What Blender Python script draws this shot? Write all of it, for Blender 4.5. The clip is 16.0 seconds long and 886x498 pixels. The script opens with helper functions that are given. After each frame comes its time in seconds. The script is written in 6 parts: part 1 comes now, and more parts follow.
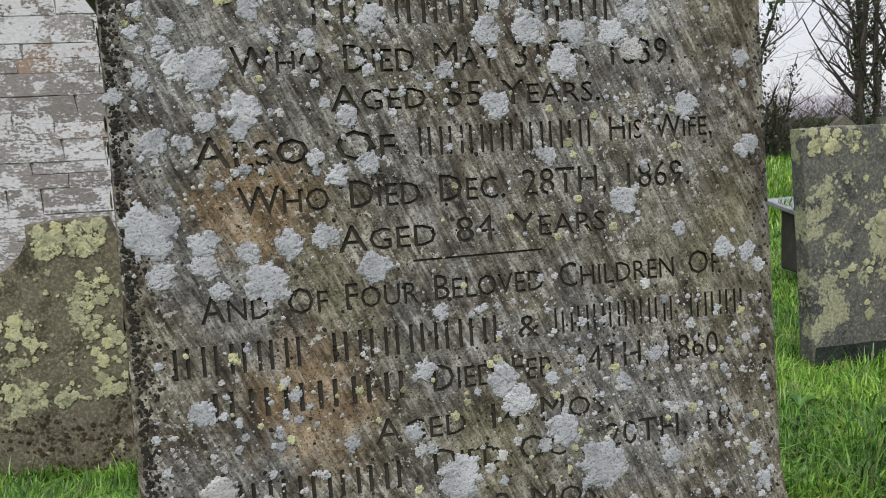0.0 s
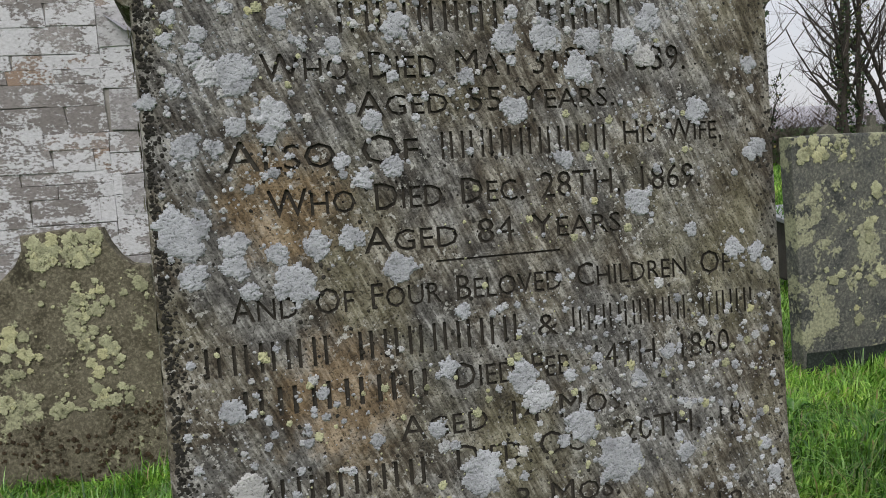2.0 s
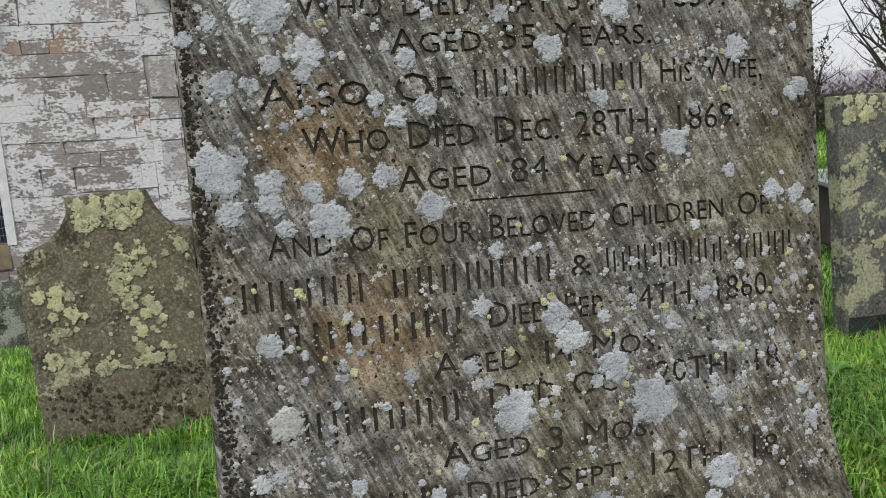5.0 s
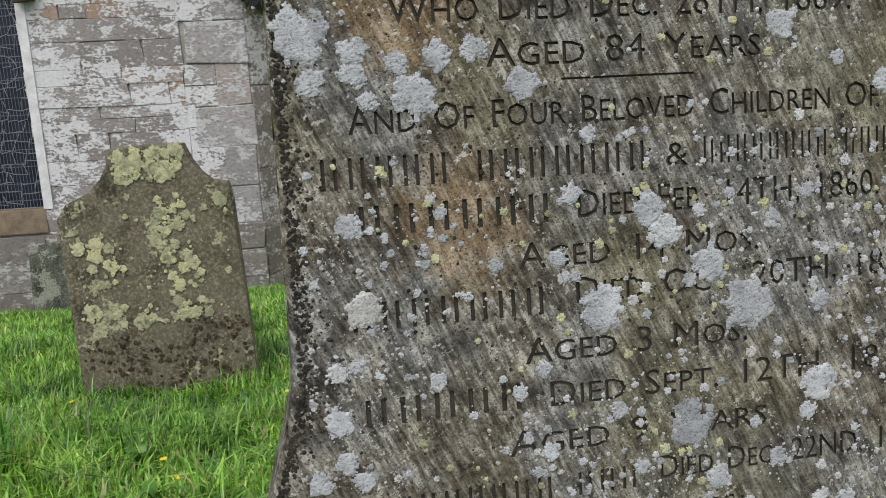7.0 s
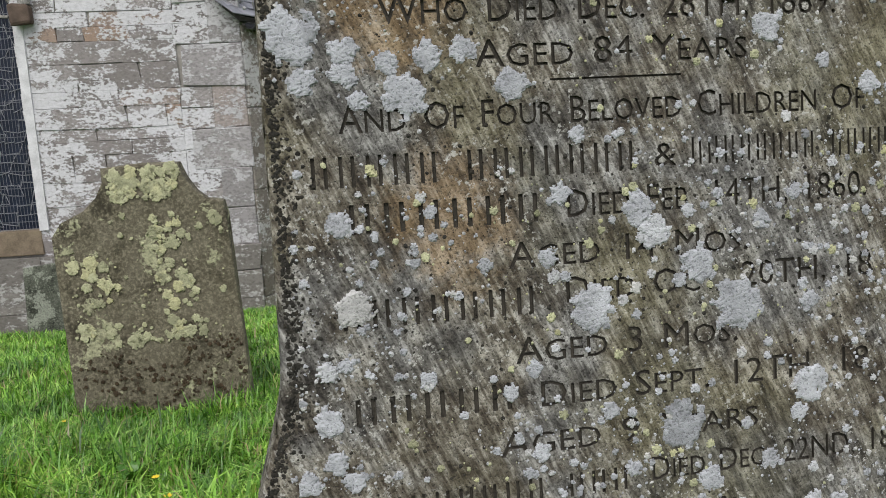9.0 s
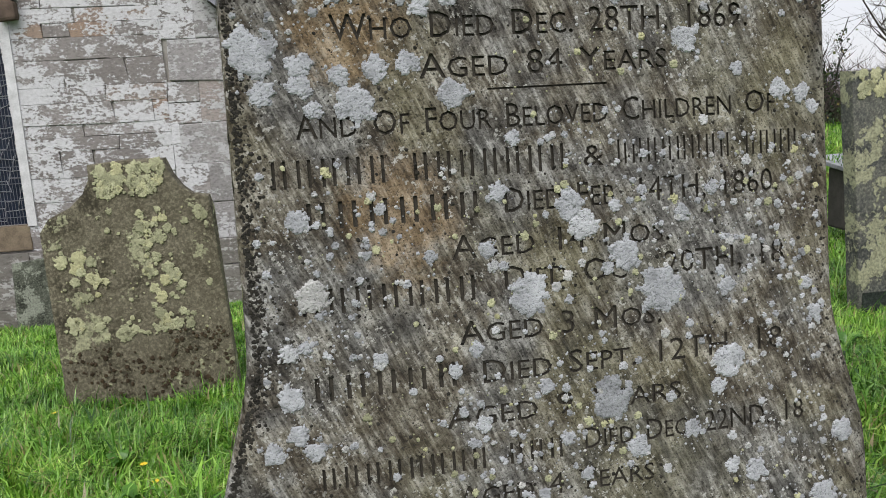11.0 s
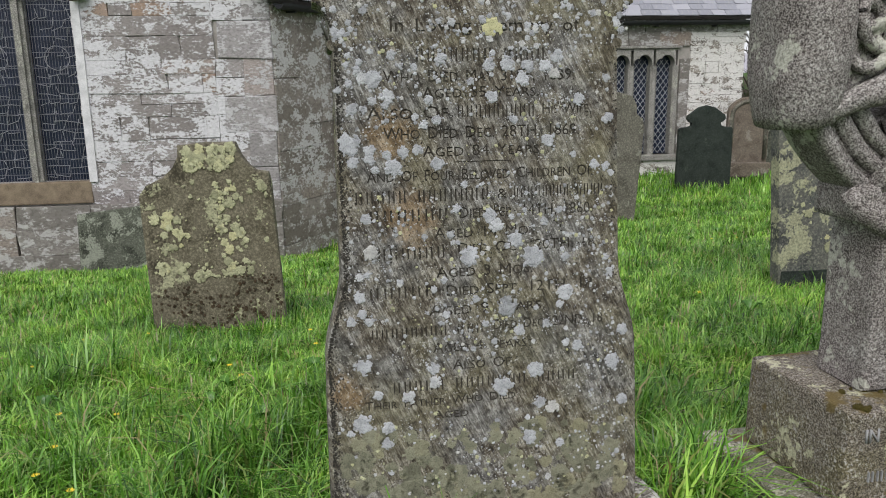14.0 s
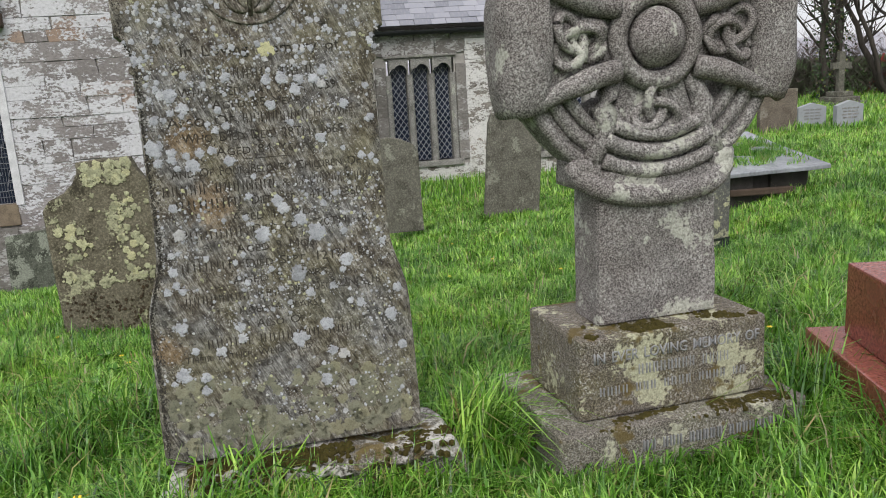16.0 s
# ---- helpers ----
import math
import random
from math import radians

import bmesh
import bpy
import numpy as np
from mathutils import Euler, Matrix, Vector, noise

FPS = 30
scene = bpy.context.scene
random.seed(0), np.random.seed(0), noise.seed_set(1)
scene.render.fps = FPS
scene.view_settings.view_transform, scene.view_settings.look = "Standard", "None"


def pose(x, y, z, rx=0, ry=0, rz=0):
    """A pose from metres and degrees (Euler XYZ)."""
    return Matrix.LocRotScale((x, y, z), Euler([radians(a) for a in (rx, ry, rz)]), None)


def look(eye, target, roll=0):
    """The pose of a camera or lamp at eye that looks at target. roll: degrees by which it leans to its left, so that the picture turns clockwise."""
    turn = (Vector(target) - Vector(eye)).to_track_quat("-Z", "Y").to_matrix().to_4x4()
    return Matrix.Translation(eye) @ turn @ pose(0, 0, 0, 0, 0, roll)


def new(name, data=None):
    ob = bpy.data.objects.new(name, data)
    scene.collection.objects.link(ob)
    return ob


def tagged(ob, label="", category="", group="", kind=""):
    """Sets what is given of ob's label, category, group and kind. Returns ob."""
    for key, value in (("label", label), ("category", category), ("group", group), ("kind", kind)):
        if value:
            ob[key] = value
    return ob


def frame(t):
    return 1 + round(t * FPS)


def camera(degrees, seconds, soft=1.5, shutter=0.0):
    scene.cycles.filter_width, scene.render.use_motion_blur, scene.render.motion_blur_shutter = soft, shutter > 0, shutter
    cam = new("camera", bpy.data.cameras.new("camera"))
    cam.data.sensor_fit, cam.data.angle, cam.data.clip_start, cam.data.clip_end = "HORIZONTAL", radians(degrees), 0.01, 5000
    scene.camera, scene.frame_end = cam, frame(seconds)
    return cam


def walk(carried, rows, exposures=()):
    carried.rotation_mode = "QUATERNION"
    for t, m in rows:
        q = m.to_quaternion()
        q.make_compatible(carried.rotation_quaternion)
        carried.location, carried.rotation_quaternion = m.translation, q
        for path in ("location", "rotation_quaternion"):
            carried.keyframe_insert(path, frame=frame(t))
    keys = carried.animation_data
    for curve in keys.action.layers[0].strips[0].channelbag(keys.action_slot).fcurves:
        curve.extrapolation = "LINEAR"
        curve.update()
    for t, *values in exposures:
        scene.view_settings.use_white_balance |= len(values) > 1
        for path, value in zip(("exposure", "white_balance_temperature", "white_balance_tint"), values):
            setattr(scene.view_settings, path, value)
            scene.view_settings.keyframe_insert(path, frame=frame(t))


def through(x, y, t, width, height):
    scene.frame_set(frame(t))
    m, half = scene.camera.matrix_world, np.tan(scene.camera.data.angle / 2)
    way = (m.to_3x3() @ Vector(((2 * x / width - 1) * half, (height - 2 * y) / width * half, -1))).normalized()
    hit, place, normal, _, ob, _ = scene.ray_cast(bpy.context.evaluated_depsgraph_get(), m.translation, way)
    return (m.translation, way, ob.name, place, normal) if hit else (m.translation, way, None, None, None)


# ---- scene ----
# ---- camera ----
cam = camera(58.7, 16.0, soft=1.0)
PATH = [
    (0, (0.0, -0.003, 1.301), (0.383, 1.936, 0.996), -2.8),
    (0.5, (0.021, -0.01, 1.31), (0.426, 1.927, 1.019), -2.8),
    (1, (0.022, -0.014, 1.309), (0.452, 1.92, 1.034), -2.8),
    (1.5, (-0.007, -0.014, 1.3), (0.43, 1.919, 1.027), -2.9),
    (2, (-0.038, -0.018, 1.296), (0.378, 1.918, 1.017), -3.0),
    (2.5, (-0.045, -0.019, 1.29), (0.333, 1.923, 1.003), -2.9),
    (3, (-0.036, -0.023, 1.295), (0.315, 1.924, 1.004), -2.8),
    (3.5, (-0.034, -0.027, 1.288), (0.314, 1.92, 0.993), -2.8),
    (5.8, (-0.049, -0.02, 1.241), (0.256, 1.918, 0.852), -3.5),
    (6, (-0.063, -0.016, 1.23), (0.235, 1.921, 0.835), -3.3),
    (6.5, (-0.088, 0.001, 1.197), (0.185, 1.942, 0.798), -3.0),
    (7, (-0.094, 0.012, 1.172), (0.157, 1.956, 0.775), -2.7),
    (7.5, (-0.093, 0.015, 1.148), (0.156, 1.962, 0.763), -2.3),
    (8, (-0.089, 0.016, 1.158), (0.163, 1.966, 0.791), -2.2),
    (8.5, (-0.089, 0.017, 1.163), (0.17, 1.97, 0.818), -2.4),
    (9, (-0.09, 0.005, 1.15), (0.174, 1.959, 0.811), -2.7),
    (9.2, (-0.082, 0.002, 1.152), (0.178, 1.954, 0.802), -2.8),
    (11.3, (-0.049, -0.126, 1.169), (0.237, 1.819, 0.804), -3.1),
    (11.5, (-0.039, -0.164, 1.193), (0.242, 1.779, 0.813), -3.0),
    (12, (-0.009, -0.301, 1.27), (0.273, 1.634, 0.849), -2.3),
    (12.5, (0.002, -0.468, 1.344), (0.27, 1.463, 0.894), -0.1),
    (13, (0.004, -0.581, 1.316), (0.26, 1.342, 0.828), 0.5),
    (13.5, (-0.087, -0.811, 1.329), (0.155, 1.117, 0.855), -0.1),
    (14, (-0.129, -1.04, 1.384), (0.109, 0.895, 0.937), -0.8),
    (14.5, (-0.129, -1.202, 1.42), (0.111, 0.744, 1.028), -2.2),
    (15, (-0.046, -1.345, 1.391), (0.222, 0.597, 0.997), -2.9),
    (15.5, (0.132, -1.504, 1.376), (0.432, 0.43, 0.964), -3.3),
    (16, (0.273, -1.563, 1.379), (0.607, 0.36, 0.943), -3.6),
]

walk(cam, [(t, look(eye, target, roll)) for t, eye, target, roll in PATH], exposures=[(0, 0.0), (1.5, -0.2), (3.0, -0.1), (3.5, -0.08), (6, 0.0), (9, 0.12), (12.5, 0.1), (16, 0.1)])

# ---- world and sun: an overcast day ----
SUN_EL, SUN_AZ = 48.0, 200.0
world = bpy.data.worlds.new("overcast_sky")
scene.world = world
world.use_nodes = True
wn, wl = world.node_tree.nodes, world.node_tree.links
wn.clear()
w_out, w_bg = wn.new("ShaderNodeOutputWorld"), wn.new("ShaderNodeBackground")
w_sky, w_mix, w_cloud = wn.new("ShaderNodeTexSky"), wn.new("ShaderNodeMixRGB"), wn.new("ShaderNodeTexNoise")
w_ramp = wn.new("ShaderNodeValToRGB")
w_sky.sky_type, w_sky.sun_disc = "NISHITA", False
w_sky.sun_elevation, w_sky.sun_rotation = radians(SUN_EL), radians(SUN_AZ)
w_cloud.inputs["Scale"].default_value, w_cloud.inputs["Detail"].default_value = 2.2, 5
w_ramp.color_ramp.elements[0].color = (6.6, 6.65, 7.2, 1)
w_ramp.color_ramp.elements[1].color = (8.3, 8.25, 8.7, 1)
w_ramp.color_ramp.elements[0].position, w_ramp.color_ramp.elements[1].position = 0.3, 0.7
w_mix.inputs["Fac"].default_value = 0.86
wl.new(w_cloud.outputs["Fac"], w_ramp.inputs["Fac"])
wl.new(w_sky.outputs["Color"], w_mix.inputs["Color1"])
wl.new(w_ramp.outputs["Color"], w_mix.inputs["Color2"])
wl.new(w_mix.outputs["Color"], w_bg.inputs["Color"])
w_bg.inputs["Strength"].default_value = 0.115
wl.new(w_bg.outputs["Background"], w_out.inputs["Surface"])

sun = new("sun", bpy.data.lights.new("sun", "SUN"))
sun.data.energy, sun.data.angle, sun.data.color = 2.4, radians(50), (1.0, 0.97, 0.93)
sun.matrix_world = look((0, 0, 30), (0 - 30 * math.sin(radians(SUN_AZ)) / math.tan(radians(SUN_EL)), -30 * math.cos(radians(SUN_AZ)) / math.tan(radians(SUN_EL)), 0))


# ---- materials ----
class Nodes:
    """A small builder for node materials."""

    def __init__(self, name, rough=0.9, metal=0.0, spec=0.25):
        self.mat = bpy.data.materials.new(name)
        self.mat.use_nodes = True
        self.n, self.l = self.mat.node_tree.nodes, self.mat.node_tree.links
        self.b = self.n["Principled BSDF"]
        self.b.inputs["Roughness"].default_value = rough
        self.b.inputs["Metallic"].default_value = metal
        self.b.inputs["Specular IOR Level"].default_value = spec
        self.tc = self.n.new("ShaderNodeTexCoord")
        skew = self.n.new("ShaderNodeMapping")
        skew.inputs["Rotation"].default_value = (0.54, 0.30, 0.40)
        skew.inputs["Location"].default_value = (0.37, 0.61, 0.23)
        self.l.new(self.tc.outputs["Object"], skew.inputs["Vector"])
        self.own = skew.outputs["Vector"]

    def coords(self, scale=(1, 1, 1), rot=(0, 0, 0), out="Object"):
        m = self.n.new("ShaderNodeMapping")
        m.inputs["Scale"].default_value = scale
        m.inputs["Rotation"].default_value = [radians(a) for a in rot]
        self.l.new(self.tc.outputs[out], m.inputs["Vector"])
        return m.outputs["Vector"]

    def scaled(self, vec, scale):
        m = self.n.new("ShaderNodeMapping")
        m.inputs["Scale"].default_value = scale
        self.l.new(vec, m.inputs["Vector"])
        return m.outputs["Vector"]

    def noise(self, scale, detail=4, rough=0.6, vec=None, distort=0.0):
        t = self.n.new("ShaderNodeTexNoise")
        t.inputs["Scale"].default_value, t.inputs["Detail"].default_value = scale, detail
        t.inputs["Roughness"].default_value, t.inputs["Distortion"].default_value = rough, distort
        self.l.new(vec if vec is not None else self.own, t.inputs["Vector"])
        return t.outputs["Fac"]

    def cells(self, scale, vec=None, feature="F1", rnd=1.0):
        t = self.n.new("ShaderNodeTexVoronoi")
        t.feature = feature
        t.inputs["Scale"].default_value, t.inputs["Randomness"].default_value = scale, rnd
        self.l.new(vec if vec is not None else self.own, t.inputs["Vector"])
        return t.outputs["Distance"]

    def ramp(self, fac, *stops):
        r = self.n.new("ShaderNodeValToRGB")
        e = r.color_ramp.elements
        while len(e) < len(stops):
            e.new(0.5)
        for el, (p, c) in zip(e, stops):
            el.position = p
            el.color = (c, c, c, 1) if isinstance(c, (int, float)) else (*c, 1)
        self.l.new(fac, r.inputs["Fac"])
        return r.outputs["Color"]

    def mix(self, fac, a, b, mode="MIX"):
        m = self.n.new("ShaderNodeMixRGB")
        m.blend_type = mode
        for sock, v in ((m.inputs["Fac"], fac), (m.inputs["Color1"], a), (m.inputs["Color2"], b)):
            if isinstance(v, (int, float)):
                sock.default_value = v if sock.name == "Fac" else (v, v, v, 1)
            elif isinstance(v, tuple):
                sock.default_value = (*v, 1)
            else:
                self.l.new(v, sock)
        return m.outputs["Color"]

    def math(self, op, a, b):
        m = self.n.new("ShaderNodeMath")
        m.operation = op
        for sock, v in zip(m.inputs, (a, b)):
            if isinstance(v, (int, float)):
                sock.default_value = v
            else:
                self.l.new(v, sock)
        return m.outputs["Value"]

    def random(self, island=False):
        if island:
            return self.n.new("ShaderNodeNewGeometry").outputs["Random Per Island"]
        return self.n.new("ShaderNodeObjectInfo").outputs["Random"]

    def color(self, c):
        if isinstance(c, tuple):
            self.b.inputs["Base Color"].default_value = (*c, 1)
        else:
            self.l.new(c, self.b.inputs["Base Color"])
        return self

    def rough(self, r):
        self.l.new(r, self.b.inputs["Roughness"])
        return self

    def bump(self, height, strength=0.5, distance=0.01):
        b = self.n.new("ShaderNodeBump")
        b.inputs["Strength"].default_value, b.inputs["Distance"].default_value = strength, distance
        self.l.new(height, b.inputs["Height"])
        self.l.new(b.outputs["Normal"], self.b.inputs["Normal"])
        return self


def plain(name, c, rough=0.8, metal=0.0, var=0.25, scale=12.0, bump=0.3, dist=0.004):
    m = Nodes(name, rough, metal)
    f = m.noise(scale, 6)
    g = m.noise(scale * 9, 4)
    lo, hi = tuple(v * (1 - var) for v in c), tuple(min(1, v * (1 + var)) for v in c)
    m.color(m.mix(0.35, m.ramp(f, (0.3, lo), (0.7, hi)), m.ramp(g, (0.3, lo), (0.7, hi))))
    m.bump(g, bump, dist)
    return m.mat


def slate_stone():
    """Weathered grey-brown headstone with fine slanting pale streaks, tan stains, grey washes and black pits."""
    m = Nodes("weathered_streaked_stone", 0.85)
    slant = m.coords((1, 1, 1), (0, 25, 0))
    s = m.noise(1.0, 3, 0.6, m.scaled(slant, (250, 250, 38)), 0.25)
    t = m.noise(1.0, 4, 0.65, m.scaled(slant, (95, 95, 15)), 0.35)
    blot = m.noise(34.0, 5, 0.7)
    grain = m.noise(420.0, 2, 0.6)
    broad = m.noise(6.0, 5, 0.62)
    both = m.mix(0.44, m.mix(0.45, s, t), blot)
    c = m.ramp(both, (0.39, (0.024, 0.019, 0.014)), (0.455, (0.072, 0.059, 0.044)), (0.52, (0.166, 0.150, 0.120)), (0.605, (0.42, 0.395, 0.34)))
    grey = m.ramp(m.mix(0.2, m.noise(9.0, 4, 0.6), t), (0.47, 0.0), (0.58, 0.75))
    c = m.mix(grey, c, m.ramp(both, (0.40, (0.042, 0.041, 0.041)), (0.5, (0.16, 0.157, 0.152)), (0.61, (0.42, 0.418, 0.41))))
    green = m.ramp(m.noise(5.3, 4), (0.48, 0.0), (0.62, 0.55))
    c = m.mix(green, c, m.ramp(both, (0.38, (0.045, 0.040, 0.020)), (0.6, (0.25, 0.23, 0.135))))
    # tan stains: three of their own, with ragged rims
    own = m.coords()
    wobble = m.noise(24.0, 4, 0.65)
    for px, pz, r in ((-0.205, 0.925, 0.075), (-0.165, 0.735, 0.085), (-0.33, 0.33, 0.06)):
        d = m.n.new("ShaderNodeVectorMath")
        d.operation = "DISTANCE"
        m.l.new(own, d.inputs[0])
        d.inputs[1].default_value = (px, 0.0, pz)
        ring = m.math("ADD", m.math("DIVIDE", d.outputs["Value"], r), m.math("MULTIPLY", wobble, 1.6))
        c = m.mix(m.ramp(m.math("MULTIPLY", ring, 0.5), (0.62, 0.8), (0.84, 0.0)), c, m.ramp(both, (0.38, (0.075, 0.05, 0.027)), (0.5, (0.21, 0.145, 0.08)), (0.62, (0.40, 0.30, 0.19))))
    dark = m.ramp(m.mix(0.3, broad, t), (0.37, 0.7), (0.475, 0.0))
    c = m.mix(dark, c, m.ramp(both, (0.4, (0.014, 0.014, 0.013)), (0.62, (0.13, 0.128, 0.122))))
    c = m.mix(m.ramp(grain, (0.35, 0.7), (0.45, 0.0)), c, (0.018, 0.016, 0.014))
    specks = m.ramp(m.noise(150.0, 3, 0.7), (0.585, 0.0), (0.63, 0.8))
    specks = m.mix(1.0, specks, m.ramp(m.noise(11.0, 4), (0.44, 0.0), (0.58, 1.0)), "MULTIPLY")
    c = m.mix(specks, c, (0.48, 0.47, 0.44))
    m.color(c)
    m.bump(m.mix(0.45, m.mix(0.5, both, grain), m.mix(0.5, broad, m.noise(45, 4))), 0.9, 0.007)
    return m.mat


def old_headstone(name, lo, hi, lichen, amount, black=0.3):
    """A headstone mottled with grain, stains and lichen patches."""
    m = Nodes(name, 0.9)
    a = m.noise(9, 6, 0.65)
    b = m.noise(75, 4, 0.7)
    f = m.noise(230, 2, 0.6)
    deep = tuple(v * 0.35 for v in lo)
    c = m.mix(0.55, m.ramp(a, (0.36, lo), (0.62, hi)), m.ramp(b, (0.36, deep), (0.5, lo), (0.63, tuple(min(1, v * 1.3) for v in hi))))
    c = m.mix(m.ramp(f, (0.36, 0.6), (0.45, 0.0)), c, deep)
    d = m.ramp(m.mix(0.3, m.noise(4.5, 4), b), (0.36, black), (0.46, 0.0))
    c = m.mix(d, c, deep)
    edge = m.mix(0.35, m.noise(6.5, 2, 0.5), m.noise(45, 3))
    patch = m.ramp(edge, (amount - 0.02, 0.0), (amount, 0.9))
    lc = m.mix(m.ramp(b, (0.38, 0.0), (0.58, 1.0)), tuple(v * 0.5 for v in lichen), lichen)
    c = m.mix(patch, c, lc)
    m.color(c)
    m.bump(m.mix(0.5, m.mix(0.5, b, f), m.mix(0.5, a, patch)), 0.9, 0.010)
    return m.mat


def lichen_mat(name, c):
    """A granular crust, pitted dark, with a random tone for each patch."""
    m = Nodes(name, 0.95, spec=0.1)
    f = m.noise(42, 5, 0.7)
    g = m.noise(360, 3, 0.7)
    k = m.ramp(f, (0.34, tuple(v * 0.72 for v in c)), (0.5, c), (0.66, tuple(min(0.85, v * 1.2) for v in c)))
    k = m.mix(m.ramp(g, (0.37, 0.75), (0.45, 0.0)), k, tuple(v * 0.35 for v in c))
    r = m.random(True)
    m.color(m.mix(1.0, k, m.ramp(r, (0.0, (0.58, 0.59, 0.60)), (0.35, (0.82, 0.83, 0.85)), (0.7, (0.97, 0.98, 1.0)), (1.0, (1.0, 0.97, 0.90))), "MULTIPLY"))
    m.bump(m.mix(0.5, f, g), 1.0, 0.005)
    return m.mat


def limewash_stone(name, wash, lo, hi, cover, scale=1.0, rust=0.3):
    """Rubble or ashlar stone with a worn, flaking coat of limewash that runs on from stone to stone."""
    m = Nodes(name, 0.92)
    world_pos = m.n.new("ShaderNodeNewGeometry").outputs["Position"]
    flat = m.scaled(world_pos, (1.0, 1.0, 1.7))
    big = m.noise(1.3 * scale, 3, 0.55, flat)
    mid = m.noise(6.0 * scale, 4, 0.6, flat, 0.3)
    fine = m.noise(26.0 * scale, 4, 0.65, flat)
    grain = m.noise(120.0, 3, 0.6, world_pos)
    rnd = m.random()
    mean = tuple((p + q) / 2 for p, q in zip(lo, hi))
    c = m.ramp(rnd, (0.0, lo), (0.5, mean), (0.85, hi), (1.0, tuple(v * (1 - rust) + r * rust for v, r in zip(hi, (0.34, 0.2, 0.11)))))
    c = m.mix(m.ramp(fine, (0.34, 0.65), (0.52, 0.0)), c, tuple(v * 0.55 for v in lo))
    c = m.mix(m.ramp(mid, (0.5, 0.0), (0.66, 0.55)), c, tuple(min(1, v * 1.35) for v in hi))
    mask = m.mix(0.34, m.mix(0.6, big, mid), fine)
    mask = m.mix(0.025, mask, rnd)
    k = m.ramp(mask, (cover, 0.0), (cover + 0.022, 0.95))
    white = m.mix(m.ramp(fine, (0.34, 0.75), (0.6, 0.0)), wash, tuple(v * 0.70 for v in wash))
    white = m.mix(m.ramp(grain, (0.33, 0.5), (0.45, 0.0)), white, tuple(v * 0.6 for v in wash))
    m.color(m.mix(k, c, white))
    m.bump(m.mix(0.35, m.mix(0.55, k, fine), grain), 0.8, 0.014)
    return m.mat


def granite(name, lo, hi, lichen=(0.5, 0.5, 0.36), amount=0.68, moss=0.0):
    m = Nodes(name, 0.88)
    n = m.noise(260, 2, 0.6)
    k = m.noise(115, 3, 0.75)
    g = m.noise(9, 5)
    mean = tuple((p + q) / 2 for p, q in zip(lo, hi))
    c = m.mix(0.5, m.ramp(n, (0.38, tuple(v * 0.3 for v in lo)), (0.48, lo), (0.58, hi)), m.ramp(k, (0.36, tuple(v * 0.4 for v in lo)), (0.5, mean), (0.64, hi)))
    c = m.mix(m.ramp(k, (0.55, 0.0), (0.59, 0.85)), c, (0.53, 0.515, 0.49))
    c = m.mix(m.ramp(m.noise(190, 3, 0.7), (0.39, 0.85), (0.44, 0.0)), c, tuple(v * 0.16 for v in lo))
    c = m.mix(m.ramp(g, (0.40, 0.85), (0.54, 0.0)), c, m.ramp(n, (0.4, tuple(v * 0.25 for v in lo)), (0.6, mean)))
    c = m.mix(m.ramp(m.noise(3.2, 4), (0.42, 0.55), (0.56, 0.0)), c, m.ramp(n, (0.40, (0.035, 0.028, 0.026)), (0.50, (0.12, 0.098, 0.09)), (0.60, (0.36, 0.33, 0.31))))
    e = m.mix(0.3, m.noise(7, 3), m.noise(60, 3))
    p = m.ramp(e, (amount, 0.0), (amount + 0.02, 0.9))
    c = m.mix(p, c, m.mix(m.ramp(k, (0.35, 0.0), (0.6, 1.0)), tuple(v * 0.5 for v in lichen), lichen))
    if moss:
        q = m.ramp(m.mix(0.3, m.noise(5, 3), m.noise(30, 3)), (moss, 0.0), (moss + 0.04, 0.9))
        c = m.mix(q, c, m.mix(n, (0.05, 0.034, 0.012), (0.20, 0.15, 0.05)))
    m.color(c)
    m.bump(m.mix(0.5, m.mix(0.5, n, k), g), 0.9, 0.010)
    return m.mat


def leafy(name, a, b, c, rough=0.38, through=0.35):
    """Leaves and blades: a random tone for each, broad drifts of tone, a wet gloss and some light let through."""
    m = Nodes(name, rough, spec=0.55)
    r = m.random(True)
    k = m.ramp(r, (0.0, a), (0.45, b), (0.85, c), (0.94, (0.25, 0.30, 0.08)), (0.97, (0.30, 0.26, 0.11)), (1.0, (0.36, 0.31, 0.17)))
    pos = m.n.new("ShaderNodeNewGeometry").outputs["Position"]
    big = m.mix(0.5, m.noise(1.5, 4, 0.6, pos), m.noise(7, 3, 0.6, pos))
    col = m.mix(1.0, k, m.ramp(big, (0.38, (0.42, 0.52, 0.48)), (0.5, (0.92, 0.96, 0.92)), (0.62, (1.45, 1.3, 1.2))), "MULTIPLY")
    m.color(col)
    t = m.n.new("ShaderNodeBsdfTranslucent")
    m.l.new(col, t.inputs["Color"])
    x = m.n.new("ShaderNodeMixShader")
    x.inputs["Fac"].default_value = through
    m.l.new(m.b.outputs["BSDF"], x.inputs[1])
    m.l.new(t.outputs["BSDF"], x.inputs[2])
    m.l.new(x.outputs["Shader"], m.n["Material Output"].inputs["Surface"])
    return m.mat


def bark(name, c):
    m = Nodes(name, 0.95)
    n = m.noise(4, 6, 0.7, m.coords((3, 3, 0.6)))
    m.color(m.ramp(n, (0.3, tuple(v * 0.5 for v in c)), (0.7, tuple(v * 1.5 for v in c))))
    m.bump(n, 0.8, 0.03)
    return m.mat


